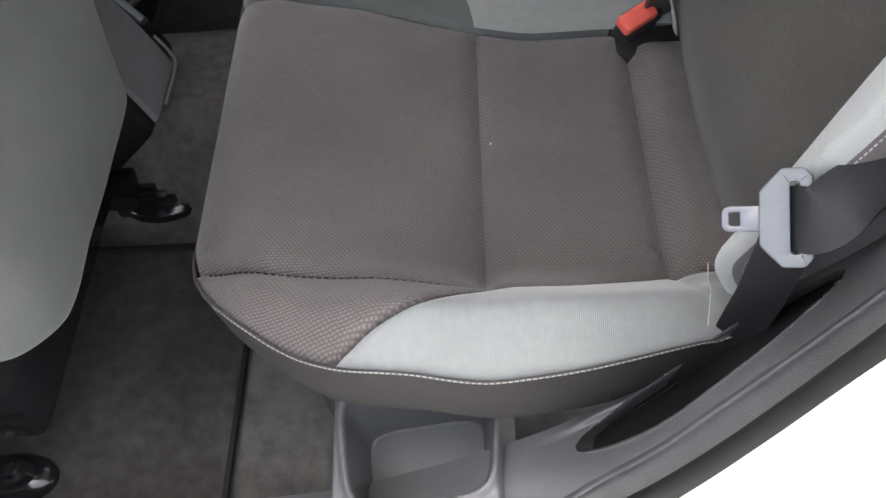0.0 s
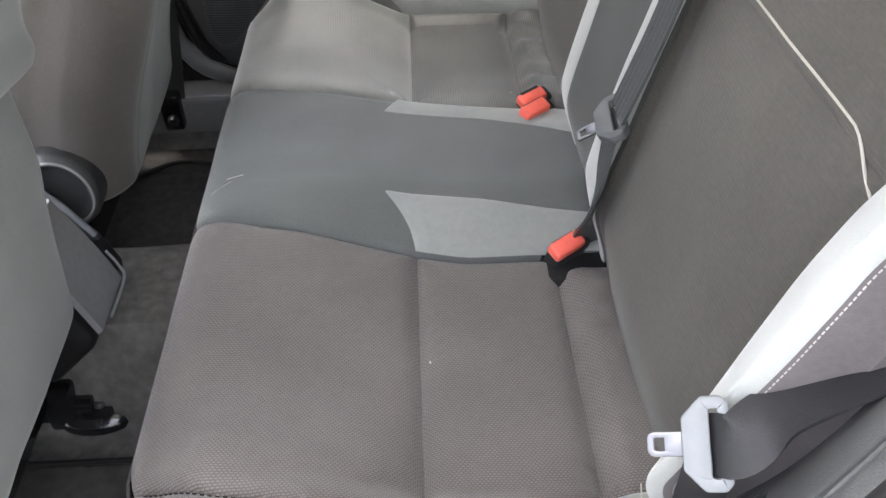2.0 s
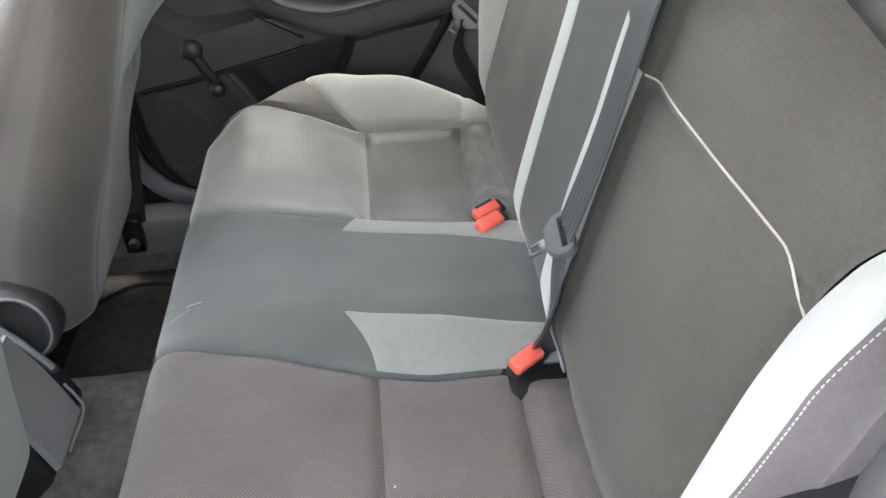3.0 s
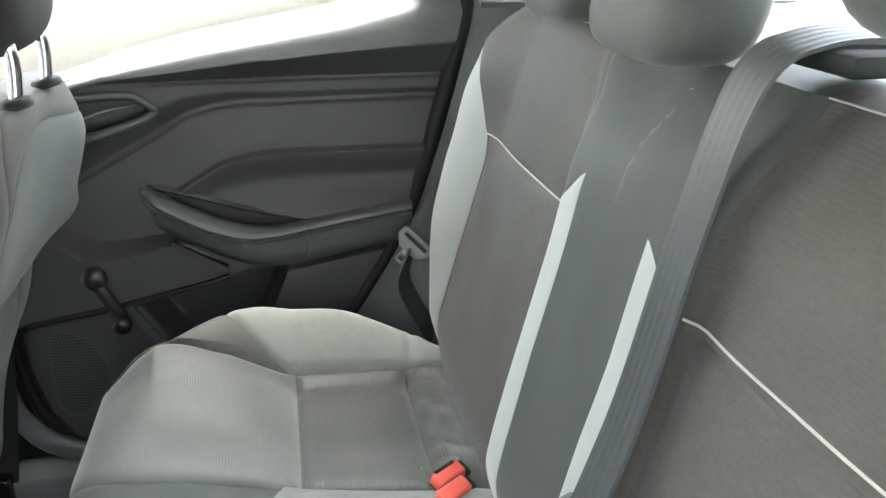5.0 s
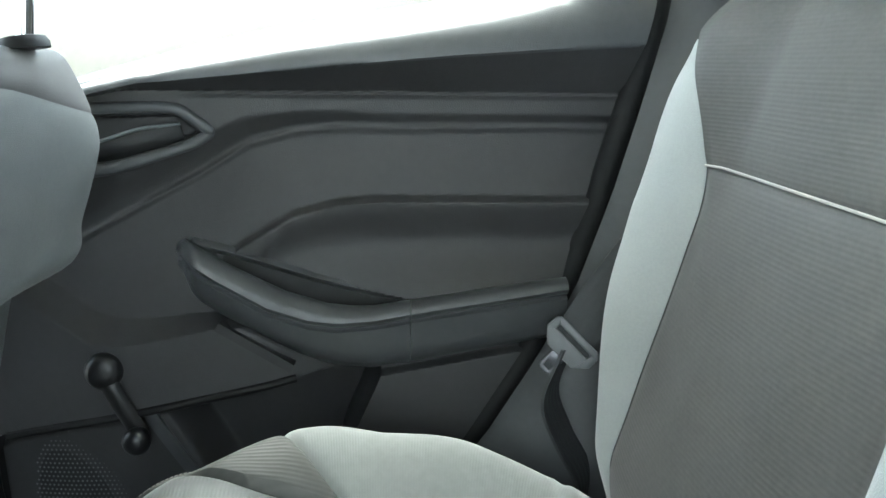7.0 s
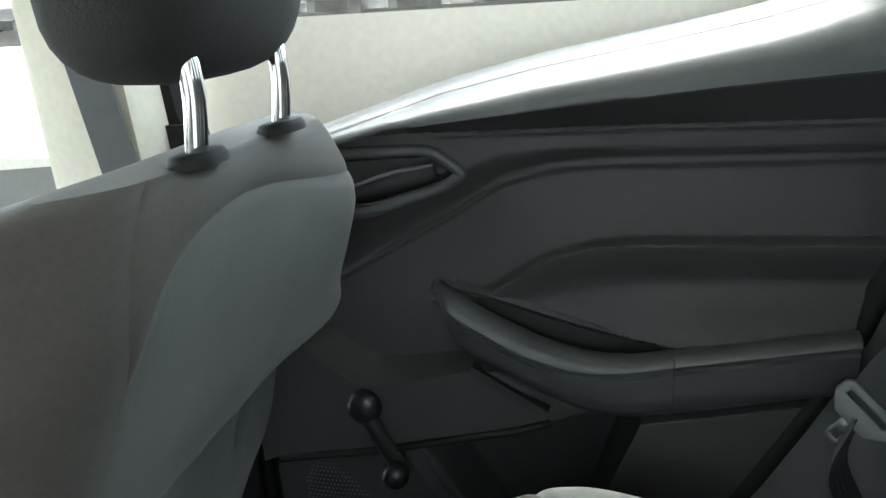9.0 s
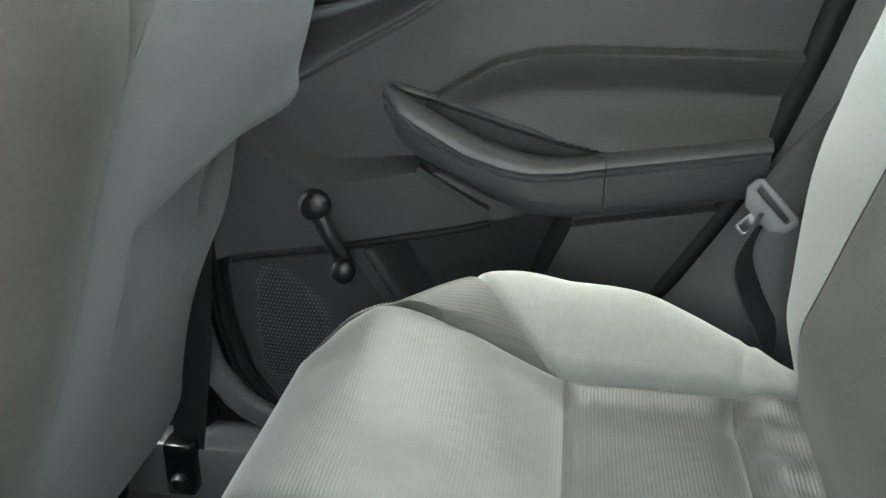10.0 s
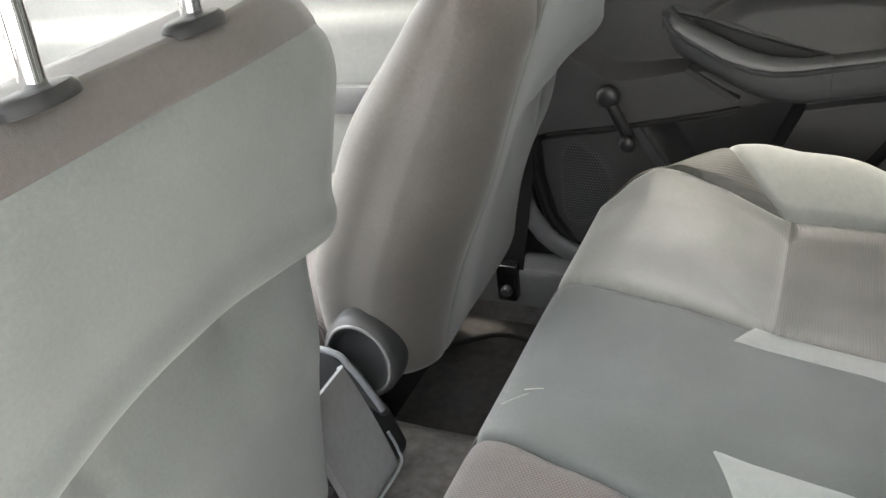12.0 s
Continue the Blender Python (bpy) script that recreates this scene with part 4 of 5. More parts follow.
# inner handle in its recess
outline = [(x, 0.6985 - door_depth(x, z) + 0.006 * handle_hollow(x, z), z) for x, z in rounded(HANDLE, 0.22)]
part("handle_bezel", sweep([V(p) for p in outline + outline[:1]], ring(0.0062, 10, 0.0042), up=(0, 1, 0)), "door_soft", far_door, "slate raised handle surround")
inner = [(x, 0.697 - door_depth(x, z) + 0.016 * handle_hollow(x, z), z) for x, z in rounded([(HC[0] + (x - HC[0]) * 0.86, HC[1] + (z - HC[1]) * 0.80) for x, z in HANDLE], 0.22)]
part("bezel_lip", sweep([V(p) for p in inner + inner[:1]], ring(0.0026, 8), up=(0, 1, 0)), "plastic", far_door, "black inner lip of the handle surround")
lever = part("release_lever", thicken(grid(lambda u, v: (lambda a, b, c: a.lerp(b, v) + V((0, c, 0)))(V((-0.045 + 0.135 * u, 0.690, 0.703 + 0.026 * u)), V((-0.045 + 0.132 * u, 0.680, 0.722 + 0.030 * u ** 0.8)), -0.006 * math.sin(math.pi * v) * math.sin(math.pi * (0.1 + 0.85 * u))), 30, 10), 0.004), "plastic", far_door, "black release lever")
# Highlight on the lever's top edge, drawn as a pale tube.
part("lever_highlight", tube([(-0.045, 0.679, 0.7215), (0.0, 0.674, 0.733), (0.045, 0.675, 0.747), (0.086, 0.681, 0.752)], 0.0020, 8), "latch", lever, "pale tube for the highlight along the release lever")

# speaker grille: a domed, rounded rectangle with raised dots
def dome(x, z):
    return (abs(x / 0.088) ** 4 + abs(z / 0.104) ** 4) ** 0.25


def grille(u, v):
    a, r = 2 * math.pi * u, 0.02 + 0.98 * v
    x, z = (math.copysign(abs(w) ** 0.5, w) * k * r for w, k in ((math.cos(a), 0.088), (math.sin(a), 0.104)))
    return V((-0.020 + x, 0.694 - 0.008 * (1 - r * r), 0.298 + z))


spk = part("speaker_grille", grid(grille, 48, 8, True), "plastic", far_door, "black perforated speaker grille")
bm = bmesh.new()
for i in range(-16, 17):
    for j in range(-19, 20):
        x, z = i * 0.0052 + (0.0026 if j % 2 else 0), j * 0.0054
        if dome(x, z) < 0.95:
            y = 0.694 - 0.008 * (1 - dome(x, z) ** 2)
            c = [bm.verts.new((-0.020 + x + 0.0016 * a, y - 0.0008, 0.298 + z + 0.0016 * b)) for a, b in ((-1, 0), (0, -1), (1, 0), (0, 1))]
            top = bm.verts.new((-0.020 + x, y - 0.0022, 0.298 + z))
            for k in range(4):
                bm.faces.new((c[k], c[(k + 1) % 4], top))
part("perforations", bm, "flap", spk, kind="stuff")

# window, divider and frame of the far door
pane = part("window_pane", prism([(-0.20, 0.74), (0.486, 0.895), (0.484, 1.02), (0.44, 1.09), (0.25, 1.14), (-0.15, 1.14)], 1, 0.742, 0.746), "glass", far_door, "clear side window")
pane.visible_shadow = False
part("divider_panel", prism([(0.484, 0.885), (0.600, 0.912), (0.579, 0.965), (0.54, 1.03), (0.49, 1.10), (0.484, 1.10)], 1, 0.705, 0.735, 0.004), "gloss_black", far_door, "black quarter panel")
part("window_frame", tube([(-0.22, 0.74, 0.74), (-0.24, 0.72, 0.95), (-0.18, 0.66, 1.13), (0.05, 0.64, 1.17), (0.30, 0.645, 1.155), (0.46, 0.66, 1.09), (0.545, 0.69, 0.99), (0.60, 0.72, 0.91)], 0.020, 8), "rubber", far_door, "black window frame")

# ---- body shell round the cabin ----
def structure(name, bm, mat, label, category):
    return tagged(part(name, bm, mat), label, category, kind="structure")


seal_path = [(seal_x(z) + 0.012, 0.690, z) for z in np.linspace(0.12, 0.93, 24)] + [(0.545, 0.675, 0.99), (0.47, 0.655, 1.08)]
structure("door_seal", sweep(seal_path, ring(0.015, 12), up=(0, 1, 0)), "rubber", "black rubber door seal along the far rear opening", "door seal")
structure("door_seal", sweep([(p[0] + 0.031, p[1] - 0.004, p[2]) for p in seal_path], ring(0.011, 10), up=(0, 1, 0)), "rubber", "inner black rubber lip beside the door seal", "door seal")
front_seal = [(door_edge_front(z) - 0.016, 0.690, z) for z in np.linspace(0.75, 0.17, 20)] + [(0.0, 0.688, 0.135), (0.10, 0.688, 0.125), (0.25, 0.688, 0.125)]
structure("door_seal", sweep(smooth_path(front_seal, 2), ring(0.009, 10), up=(0, 1, 0)), "rubber", "black rubber seal along the sill and pillar", "door seal")
structure("door_seal", sweep(smooth_path([(p[0] - 0.004, 0.676, p[2]) for p in front_seal], 2), ring(0.003, 6), up=(0, 1, 0)), "steel", "bright worn edge of the pillar flange", "trim")
structure("pillar_foot", sweep(smooth_path([(p[0] - 0.034, 0.668, p[2] + 0.012) for p in front_seal], 2), ring(0.020, 14, 0.012), up=(0, 1, 0)), "trim_grey", "slate plastic pillar foot curving into the sill", "pillar trim")
structure("pillar_trim", thicken(grid(lambda u, v: V((seal_x(0.12 + 0.80 * v) + 0.03 + 0.30 * u, 0.690 - 0.075 * u ** 0.7, 0.12 + 0.80 * v)), 14, 30), 0.01), "door_soft", "charcoal plastic trim beside the far seat", "pillar trim")
structure("pillar_trim", thicken(grid(lambda u, v: V((0.610 + 0.50 * u, 0.690 - 0.02 * u - 0.09 * v, 0.940 + 0.15 * u * (1 - v) - 0.035 * v - 0.01 * v * v)), 12, 6), 0.01), "door_soft", "slate plastic ledge below the rear pillar", "pillar trim")
structure("rear_pillar_far", prism([(0.600, 0.932), (0.640, 0.945), (0.77, 0.99), (0.60, 1.17), (0.47, 1.17), (0.50, 1.08), (0.57, 0.99)], 1, 0.66, 0.70, 0.006), "beige", "pale beige far rear pillar trim", "pillar trim")
structure("rear_pillar_near", prism([(0.70, 0.93), (0.80, 0.93), (0.82, 1.0), (0.66, 1.17), (0.50, 1.17), (0.56, 1.10), (0.66, 0.99)], 1, -0.68, -0.64, 0.006), "door_soft", "slate near rear pillar trim", "pillar trim")
structure("pillar_far", prism([(-0.17, 0.12), (-0.27, 0.12), (-0.33, 0.72), (-0.22, 0.72)], 1, 0.655, 0.72, 0.012), "plastic", "dark plastic trim of the far centre pillar", "pillar")
structure("pillar_upper_far", prism([(-0.222, 0.724), (-0.345, 0.724), (-0.375, 1.16), (-0.262, 1.16)], 1, 0.640, 0.72, 0.014), "beige", "pale beige upper trim of the far centre pillar", "pillar")
structure("pillar_near", prism([(-0.22, 0.12), (-0.34, 0.12), (-0.38, 0.75), (-0.42, 1.16), (-0.31, 1.16), (-0.28, 0.75)], 1, -0.72, -0.66, 0.012), "plastic", "dark plastic trim of the near centre pillar", "pillar")
# Paler plastic here stands in for the light falling on the sill bar.
structure("sill_far", box((-0.9, 0.612, 0.06), (0.30, 0.686, 0.150), 0.012), "flap", "far sill scuff plate in plastic paled for light", "sill")
structure("roof_lining", thicken(grid(lambda u, v: V((-0.75 + 1.60 * u, -0.58 + 1.18 * v, 1.165 + 0.035 * math.sin(math.pi * v) + 0.015 * math.sin(math.pi * u))), 16, 16), 0.01), "headliner", "pale beige fabric roof lining", "ceiling")
structure("roof_skin", thicken(grid(lambda u, v: V((-0.78 + 1.66 * u, -0.66 + 1.34 * v, 1.20 + 0.05 * math.sin(math.pi * v) + 0.015 * math.sin(math.pi * u))), 12, 12), 0.01), "paint", "cream painted car roof", "car roof")
structure("roof_rail_far", tube([(-0.75, 0.60, 1.12), (-0.3, 0.63, 1.175), (0.2, 0.63, 1.185), (0.55, 0.63, 1.16), (0.85, 0.60, 1.02)], 0.035, 10), "headliner", "pale beige far roof rail", "roof rail")
structure("roof_rail_near", tube([(-0.75, -0.60, 1.14), (-0.3, -0.61, 1.19), (0.2, -0.61, 1.20), (0.55, -0.61, 1.18), (0.90, -0.58, 1.05)], 0.030, 10), "paint", "cream painted near roof rail", "roof rail")
structure("parcel_shelf", thicken(grid(lambda u, v: V((0.74 + 0.42 * u, -0.62 + 1.26 * v, 0.885 + 0.004 * math.sin(9 * v))), 8, 20), 0.012), "light_panel", "light grey rear parcel shelf", "parcel shelf")
structure("rear_bulkhead", box((0.70, -0.62, 0.1), (0.73, 0.66, 0.87), 0.004), "carpet", "black felt panel behind the backrest", "panel")
rw = structure("rear_window", thicken(grid(lambda u, v: V((0.86 + 0.36 * u, -0.56 + 1.14 * v, 1.165 - 0.27 * u)), 4, 8), 0.004), "glass", "clear rear window", "window")
rw.visible_shadow = False
ws = structure("windscreen", thicken(grid(lambda u, v: V((-0.78 - 0.75 * u, -0.58 + 1.18 * v, 1.165 - 0.36 * u)), 4, 8), 0.004), "glass", "clear windscreen", "window")
ws.visible_shadow = False

# far front door and dashboard
front_door = thing("front_door", (-0.75, 0.70, 0.15), "closed front passenger door, painted pale for sunlight", "car door")
# Sunlight on this card is put into its pale base colour.
part("door_card", thicken(grid(lambda u, v: V((-1.35 + 1.02 * u, 0.690 - 0.03 * math.sin(math.pi * v) - 0.012 * step(0.62 - (0.14 + 0.62 * v), 0.01), 0.14 + 0.62 * v - 0.05 * (1 - u))), 30, 40), 0.01), "light_panel", front_door, "door card in pale grey standing for sunlight")
part("armrest", sweep([V((-1.15, 0.645, 0.44)), V((-0.85, 0.640, 0.46)), V((-0.38, 0.645, 0.475))], [(-0.03, -0.03), (0.025, -0.03), (0.032, 0.0), (0.025, 0.022), (-0.03, 0.022)]), "door_soft", front_door, "slate armrest")
part("outer_skin", grid(lambda u, v: V((-1.4 + 1.15 * u, 0.80, -0.05 + 0.80 * v)), 6, 6), "paint", front_door)
# Unseen driver door, added closed to keep side light off the seats.
near_door = thing("front_door", (-0.80, -0.70, 0.12), "unseen charcoal driver door, added closed to cut light", "car door")
part("door_card", thicken(grid(lambda u, v: V((-1.35 + 0.98 * u, -0.675 + 0.025 * math.sin(math.pi * v), 0.10 + 0.66 * v - 0.04 * (1 - u))), 16, 20), 0.01), "door", near_door, "charcoal plastic door card")
part("outer_skin", grid(lambda u, v: V((-1.4 + 1.09 * u, -0.79 - 0.02 * math.sin(math.pi * v), -0.05 + 0.80 * v)), 6, 6), "paint", near_door, "cream painted outer skin")
open_door = thing("rear_door", (-0.34, -0.76, 0.10), "open charcoal rear car door swung out from the pillar", "car door")
for name, d0, d1, mt, lab in (("door_card", 0.035, 0.050, "door", "charcoal plastic door card"), ("outer_skin", -0.060, -0.050, "paint", "cream painted outer skin")):
    door_m = Matrix.Translation((-0.36, -0.78, 0)) @ Matrix.Rotation(radians(-70), 4, "Z")
    part(name, turned(prism([(0.02, 0.06), (0.66, 0.10), (0.76, 0.40), (0.84, 0.80), (0.02, 0.74)], 1, d0, d1, 0.004), door_m), mt, open_door, lab)
part("door_core", turned(prism([(0.03, 0.08), (0.64, 0.12), (0.73, 0.40), (0.80, 0.77), (0.03, 0.72)], 1, -0.050, 0.035, 0.004), door_m), "paint", open_door, "cream painted door core")
part("window_frame", turned(tube([(0.04, 0.0, 0.73), (0.06, 0.02, 0.95), (0.16, 0.05, 1.11), (0.50, 0.06, 1.14), (0.74, 0.04, 1.04), (0.86, 0.0, 0.88), (0.83, 0.0, 0.78)], 0.022, 8), door_m), "rubber", open_door, "black window frame")
dash = thing("dashboard", (-1.35, 0.04, 0.35), "charcoal plastic dashboard below the windscreen", "dashboard")
part("top_pad", thicken(grid(lambda u, v: (lambda a: V((-1.22 - 0.34 * math.sin(a), -0.66 + 1.36 * v, 0.40 + 0.36 * (1 - math.cos(a)) ** 0.6)))(0.05 + 1.5 * u), 20, 20), 0.015), "plastic", dash)

# centre console with a flap at its rear end
console = thing("centre_console", (-0.35, 0.045, 0.12), "black plastic centre console with grey rear flap", "centre console")
cp = [(-0.90, 0.11), (-0.225, 0.11), (-0.152, 0.178), (-0.146, 0.195), (-0.168, 0.255), (-0.20, 0.275), (-0.60, 0.275), (-0.90, 0.27)]
part("body", prism(cp, 1, -0.095, 0.078, 0.010, 3), "rubber", console, "black grained plastic body")
wall = [(-0.60, 0.25), (-0.160, 0.25), (-0.172, 0.268), (-0.202, 0.322), (-0.238, 0.344), (-0.45, 0.348), (-0.60, 0.33)]
for y, low in ((-0.098, 0.028), (0.052, 0.0)):
    part("side_wall", prism([(x, z if z < 0.26 else max(0.256, z - low)) for x, z in wall], 1, y, y + 0.017, 0.005), "plastic", console, "black tray side wall")
part("tray_rim", tube([(-0.165, 0.054, 0.262), (-0.176, 0.054, 0.282), (-0.204, 0.054, 0.326), (-0.240, 0.054, 0.347), (-0.42, 0.054, 0.351)], 0.0046, 10), "latch", console, "pale grey tray rim")
fa, fb = V((-0.144, 0, 0.195)), V((-0.200, 0, 0.342))


def flap(u, v, d):
    p = fa.lerp(fb, v)
    return V((p.x, -0.094 + 0.118 * u, p.z + 0.010)) + V((0.94, 0, 0.34)) * d


part("flap", thicken(grid(lambda u, v: flap(u, v, 0.012 + 0.004 * math.sin(math.pi * v) - 0.006 * max(0, abs(2 * u - 1) - 0.9) * 10), 20, 14), 0.008), "flap", console, "slate grey hinged flap")
# Pale tube stands for the bright glint along two flap edges.
part("flap_highlight", tube([flap(0.25, 0.0, 0.018), flap(0.9, 0.0, 0.018), flap(1.0, 0.12, 0.018), flap(1.0, 0.30, 0.018)], 0.0022, 6), "latch", console, "pale strip for the highlight along the flap edge")
# recliner covers on the inner sides of the front seats
def recliner(seat, at, turn, mat):
    m = Matrix.Translation(at) @ Matrix.Rotation(radians(turn), 4, "X") @ Matrix.Diagonal((0.92, 1.08, 1, 1))
    cover = part("recliner_cover", turned(lathe([(0.001, 0.010), (0.036, 0.011), (0.042, 0.013), (0.047, 0.019), (0.053, 0.020), (0.058, 0.016), (0.060, 0.008), (0.060, -0.03), (0.001, -0.03)], 40), m), mat, seat, "black round recliner cover")
    # Pale ring puts the highlight round the cover into colour.
    part("rim", turned(sweep([V((0.0505 * math.cos(a), 0.0505 * math.sin(a), 0.0195)) for a in np.linspace(0, 2 * math.pi, 41)], ring(0.0028, 8)), m), "flap", cover, "pale ring for the highlight on the rim")


recliner(passenger_seat, (-0.205, 0.098, 0.318), 90, "plastic")
recliner(driver_seat, (-0.24, -0.118, 0.34), -90, "plastic")

# ---- near side: sill and wheel arch trim, storage tray, seal and painted body ----
EDGE = [(-0.90, 0.13), (-0.20, 0.135), (0.10, 0.15), (0.24, 0.18), (0.34, 0.235), (0.388, 0.322), (0.428, 0.385), (0.463, 0.455), (0.495, 0.533), (0.527, 0.620), (0.560, 0.705), (0.595, 0.80), (0.600, 0.88), (0.580, 0.93), (0.530, 0.975), (0.465, 1.03), (0.38, 1.09)]
INNER = [(-0.90, -0.60, 0.12), (-0.20, -0.60, 0.12), (0.10, -0.60, 0.15), (0.22, -0.60, 0.20), (0.335, -0.600, 0.275), (0.41, -0.585, 0.31), (0.46, -0.570, 0.34), (0.505, -0.550, 0.37), (0.555, -0.545, 0.44), (0.60, -0.55, 0.53), (0.64, -0.555, 0.65), (0.68, -0.56, 0.80), (0.70, -0.565, 0.90), (0.72, -0.57, 0.95), (0.70, -0.575, 1.02), (0.64, -0.58, 1.09), (0.54, -0.585, 1.14)]
edge_path = smooth_path([(x + 0.25 * max(0, z - 0.90) - 0.012 * smooth(0.85, 0.95, z), -0.685 + 0.45 * max(0.0, z - 0.88), z - 0.014 * smooth(0.85, 0.95, z)) for x, z in EDGE], 8)
inner_path = smooth_path(INNER, 8)
N_EDGE = len(edge_path) - 1


# the belt slot: its middle and half length along the trim, its middle and half width across
SLOT = (6.55, 1.95, 0.76, 0.235)


def near_trim(u, v):
    k = min(N_EDGE, max(0, u * N_EDGE))
    i = min(N_EDGE - 1, int(k))
    e, q = edge_path[i].lerp(edge_path[i + 1], k - i), inner_path[i].lerp(inner_path[i + 1], k - i)
    p = e.lerp(q, v)
    n = V((-0.35, -0.35, 0.86)).lerp(V((-0.85, -0.45, 0.2)), smooth(0.3, 0.7, p.z))
    d = 0.022 * math.sin(math.pi * v) - 0.004 * math.exp(-((v - 0.30) / 0.03) ** 2) + 0.006 * smooth(0.33, 0.36, v)
    # the long slot through which the belt goes down
    along = (k / 8 - SLOT[0]) / SLOT[1]
    if abs(along) < 1:
        half = SLOT[3] * math.sqrt(1 - abs(along) ** 2.2)
        m = abs(v - SLOT[2]) / max(0.02, half)
        d += 0.005 * math.exp(-((m - 1.07) / 0.06) ** 2) - 0.036 * smooth(1.0, 0.80, m)
    d += 0.012 * smooth(0.90, 1.0, v) * smooth(4.0, 5.0, k / 8) * smooth(9.0, 7.5, k / 8)
    return p + n.normalized() * d


structure("trim_near", grid(lambda u, v: near_trim(lerp(u, [0, 0.15, 0.75, 1.0], [0.02, 4.4 * 8 / N_EDGE, 8.2 * 8 / N_EDGE, 0.76]), 1.06 * v), 300, 130), "trim_grey", "black plastic wheel arch trim with a long belt slot", "side trim")
# Black sheet just above the trough floor carries the shade inside the slot.
structure("recess_shade", grid(lambda u, v: (lambda a: near_trim((SLOT[0] + SLOT[1] * a) * 8 / N_EDGE, SLOT[2] + (2 * v - 1) * 0.86 * SLOT[3] * math.sqrt(1 - abs(a) ** 2.2)) + V((-0.0012, -0.0008, 0.0012)))(-0.95 + 1.90 * u), 90, 40), "rubber", "black skin standing for shade in the belt trough", "side trim")
structure("trim_upper", thicken(grid(lambda u, v: near_trim(0.76 + 0.24 * u, v), 40, 12), -0.006), "trim_grey", "slate plastic trim of the near rear pillar", "pillar trim")
structure("seal_near", sweep([V((p.x - 0.004, p.y - 0.009, p.z + 0.002)) for p in edge_path], ring(0.011, 10), up=(0, 1, 0)), "rubber", "black rubber seal round the near door opening", "door seal")
structure("jamb_near", thicken(grid(lambda u, v: (lambda p, w: V((p.x + (0.010 + 0.05 * v) * w - (0.008 + 0.012 * v) * (1 - w), p.y - 0.015 - 0.065 * v + 0.01 * math.sin(math.pi * v), p.z + (0.012 + 0.05 * v) * w - (0.015 + 0.020 * v) * (1 - w))))(edge_path[round(u * N_EDGE)], smooth(0.72, 0.92, edge_path[round(u * N_EDGE)].z)), N_EDGE, 8), 0.008), "paint", "cream painted door jamb and sill", "car body")
LOW = round(N_EDGE * 0.62)
structure("quarter_panel", thicken(grid(lambda u, v: (lambda p: V((p.x - 0.02 + 0.03 * v, p.y - 0.082 - 0.02 * math.sin(math.pi * v), p.z - 0.036 - 0.40 * v)))(edge_path[round(u * LOW)]), LOW, 8), 0.008), "paint", "cream painted outer body side", "car body")

# storage tray moulded beside the bench
def tray(u, v):
    x, y = 0.136 + 0.186 * u, -0.515 - 0.140 * v
    a = abs((x - 0.229 - 0.004 * v) / (0.076 - 0.014 * v))
    b = abs((y + 0.588) / 0.055)
    m = (a ** 5 + b ** 5) ** 0.2
    return V((x, y, 0.252 + 0.05 * u - 0.02 * v + 0.006 * math.exp(-((m - 1.10) / 0.07) ** 2) - 0.085 * smooth(1.05, 0.84, m) - 0.05 * smooth(0.06, 0.0, u) - 0.07 * smooth(0.88, 1.0, u) ** 2))


storage_tray = thing("storage_tray", (0.225, -0.60, 0.16), "black plastic storage tray beside the bench", "tray")
part("tray_body", grid(tray, 150, 90), "trim_grey", storage_tray, "black grained plastic tray")
part("tray_label", box((0.232, -0.628, 0.194), (0.246, -0.624, 0.196), 0.0008, 1), "latch", storage_tray, "pale moulded mark")

# Black fill behind the rear seal, added to stop daylight showing through.
structure("jamb_rear_far", thicken(grid(lambda u, v: (lambda z: V((seal_x(z) - 0.03 + 0.09 * u, 0.738, z)))(0.10 + 0.85 * v), 4, 30), 0.008), "rubber", "black fill panel in the rear door jamb", "car body")
# lower pillar panels beside the front seats, black fill against daylight in the gap
structure("jamb_far", thicken(grid(lambda u, v: (lambda z: V((-0.34 + (door_edge_front(z) + 0.02 + 0.34) * u, 0.700 + 0.012 * u, z)))(0.10 + 0.70 * v), 10, 30), 0.008), "rubber", "black fill panel in the far door jamb", "car body")
lower_belt = thing("front_seat_belt", (-0.19, 0.62, 0.12), "black front seat belt fixed low on the pillar", "seat belt")
part("strap", sweep([V((-0.150, 0.640, 0.50)), V((-0.165, 0.632, 0.30)), V((-0.185, 0.615, 0.14))], [(-0.022, -0.001), (0.022, -0.001), (0.022, 0.001), (-0.022, 0.001)], up=(0, 1, 0)), "rubber", lower_belt, "black strap")
part("upper_strap", sweep([V((-0.31, 0.632, 1.12)), V((-0.285, 0.630, 0.95)), V((-0.245, 0.632, 0.74)), V((-0.20, 0.636, 0.55))], [(-0.023, -0.001), (0.023, -0.001), (0.023, 0.001), (-0.023, 0.001)], up=(0, 1, 0)), "belt", lower_belt, "dark grey upper strap")
part("anchor", box((-0.210, 0.590, 0.085), (-0.170, 0.625, 0.165), 0.006), "black_metal", lower_belt, "black anchor bracket")
part("bolt", turned(lathe([(0.001, 0.012), (0.008, 0.012), (0.011, 0.006), (0.011, 0.0), (0.001, 0.0)], 14), Matrix.Translation((-0.188, 0.590, 0.112)) @ Matrix.Rotation(radians(90), 4, "X")), "steel", lower_belt, "bright bolt head")

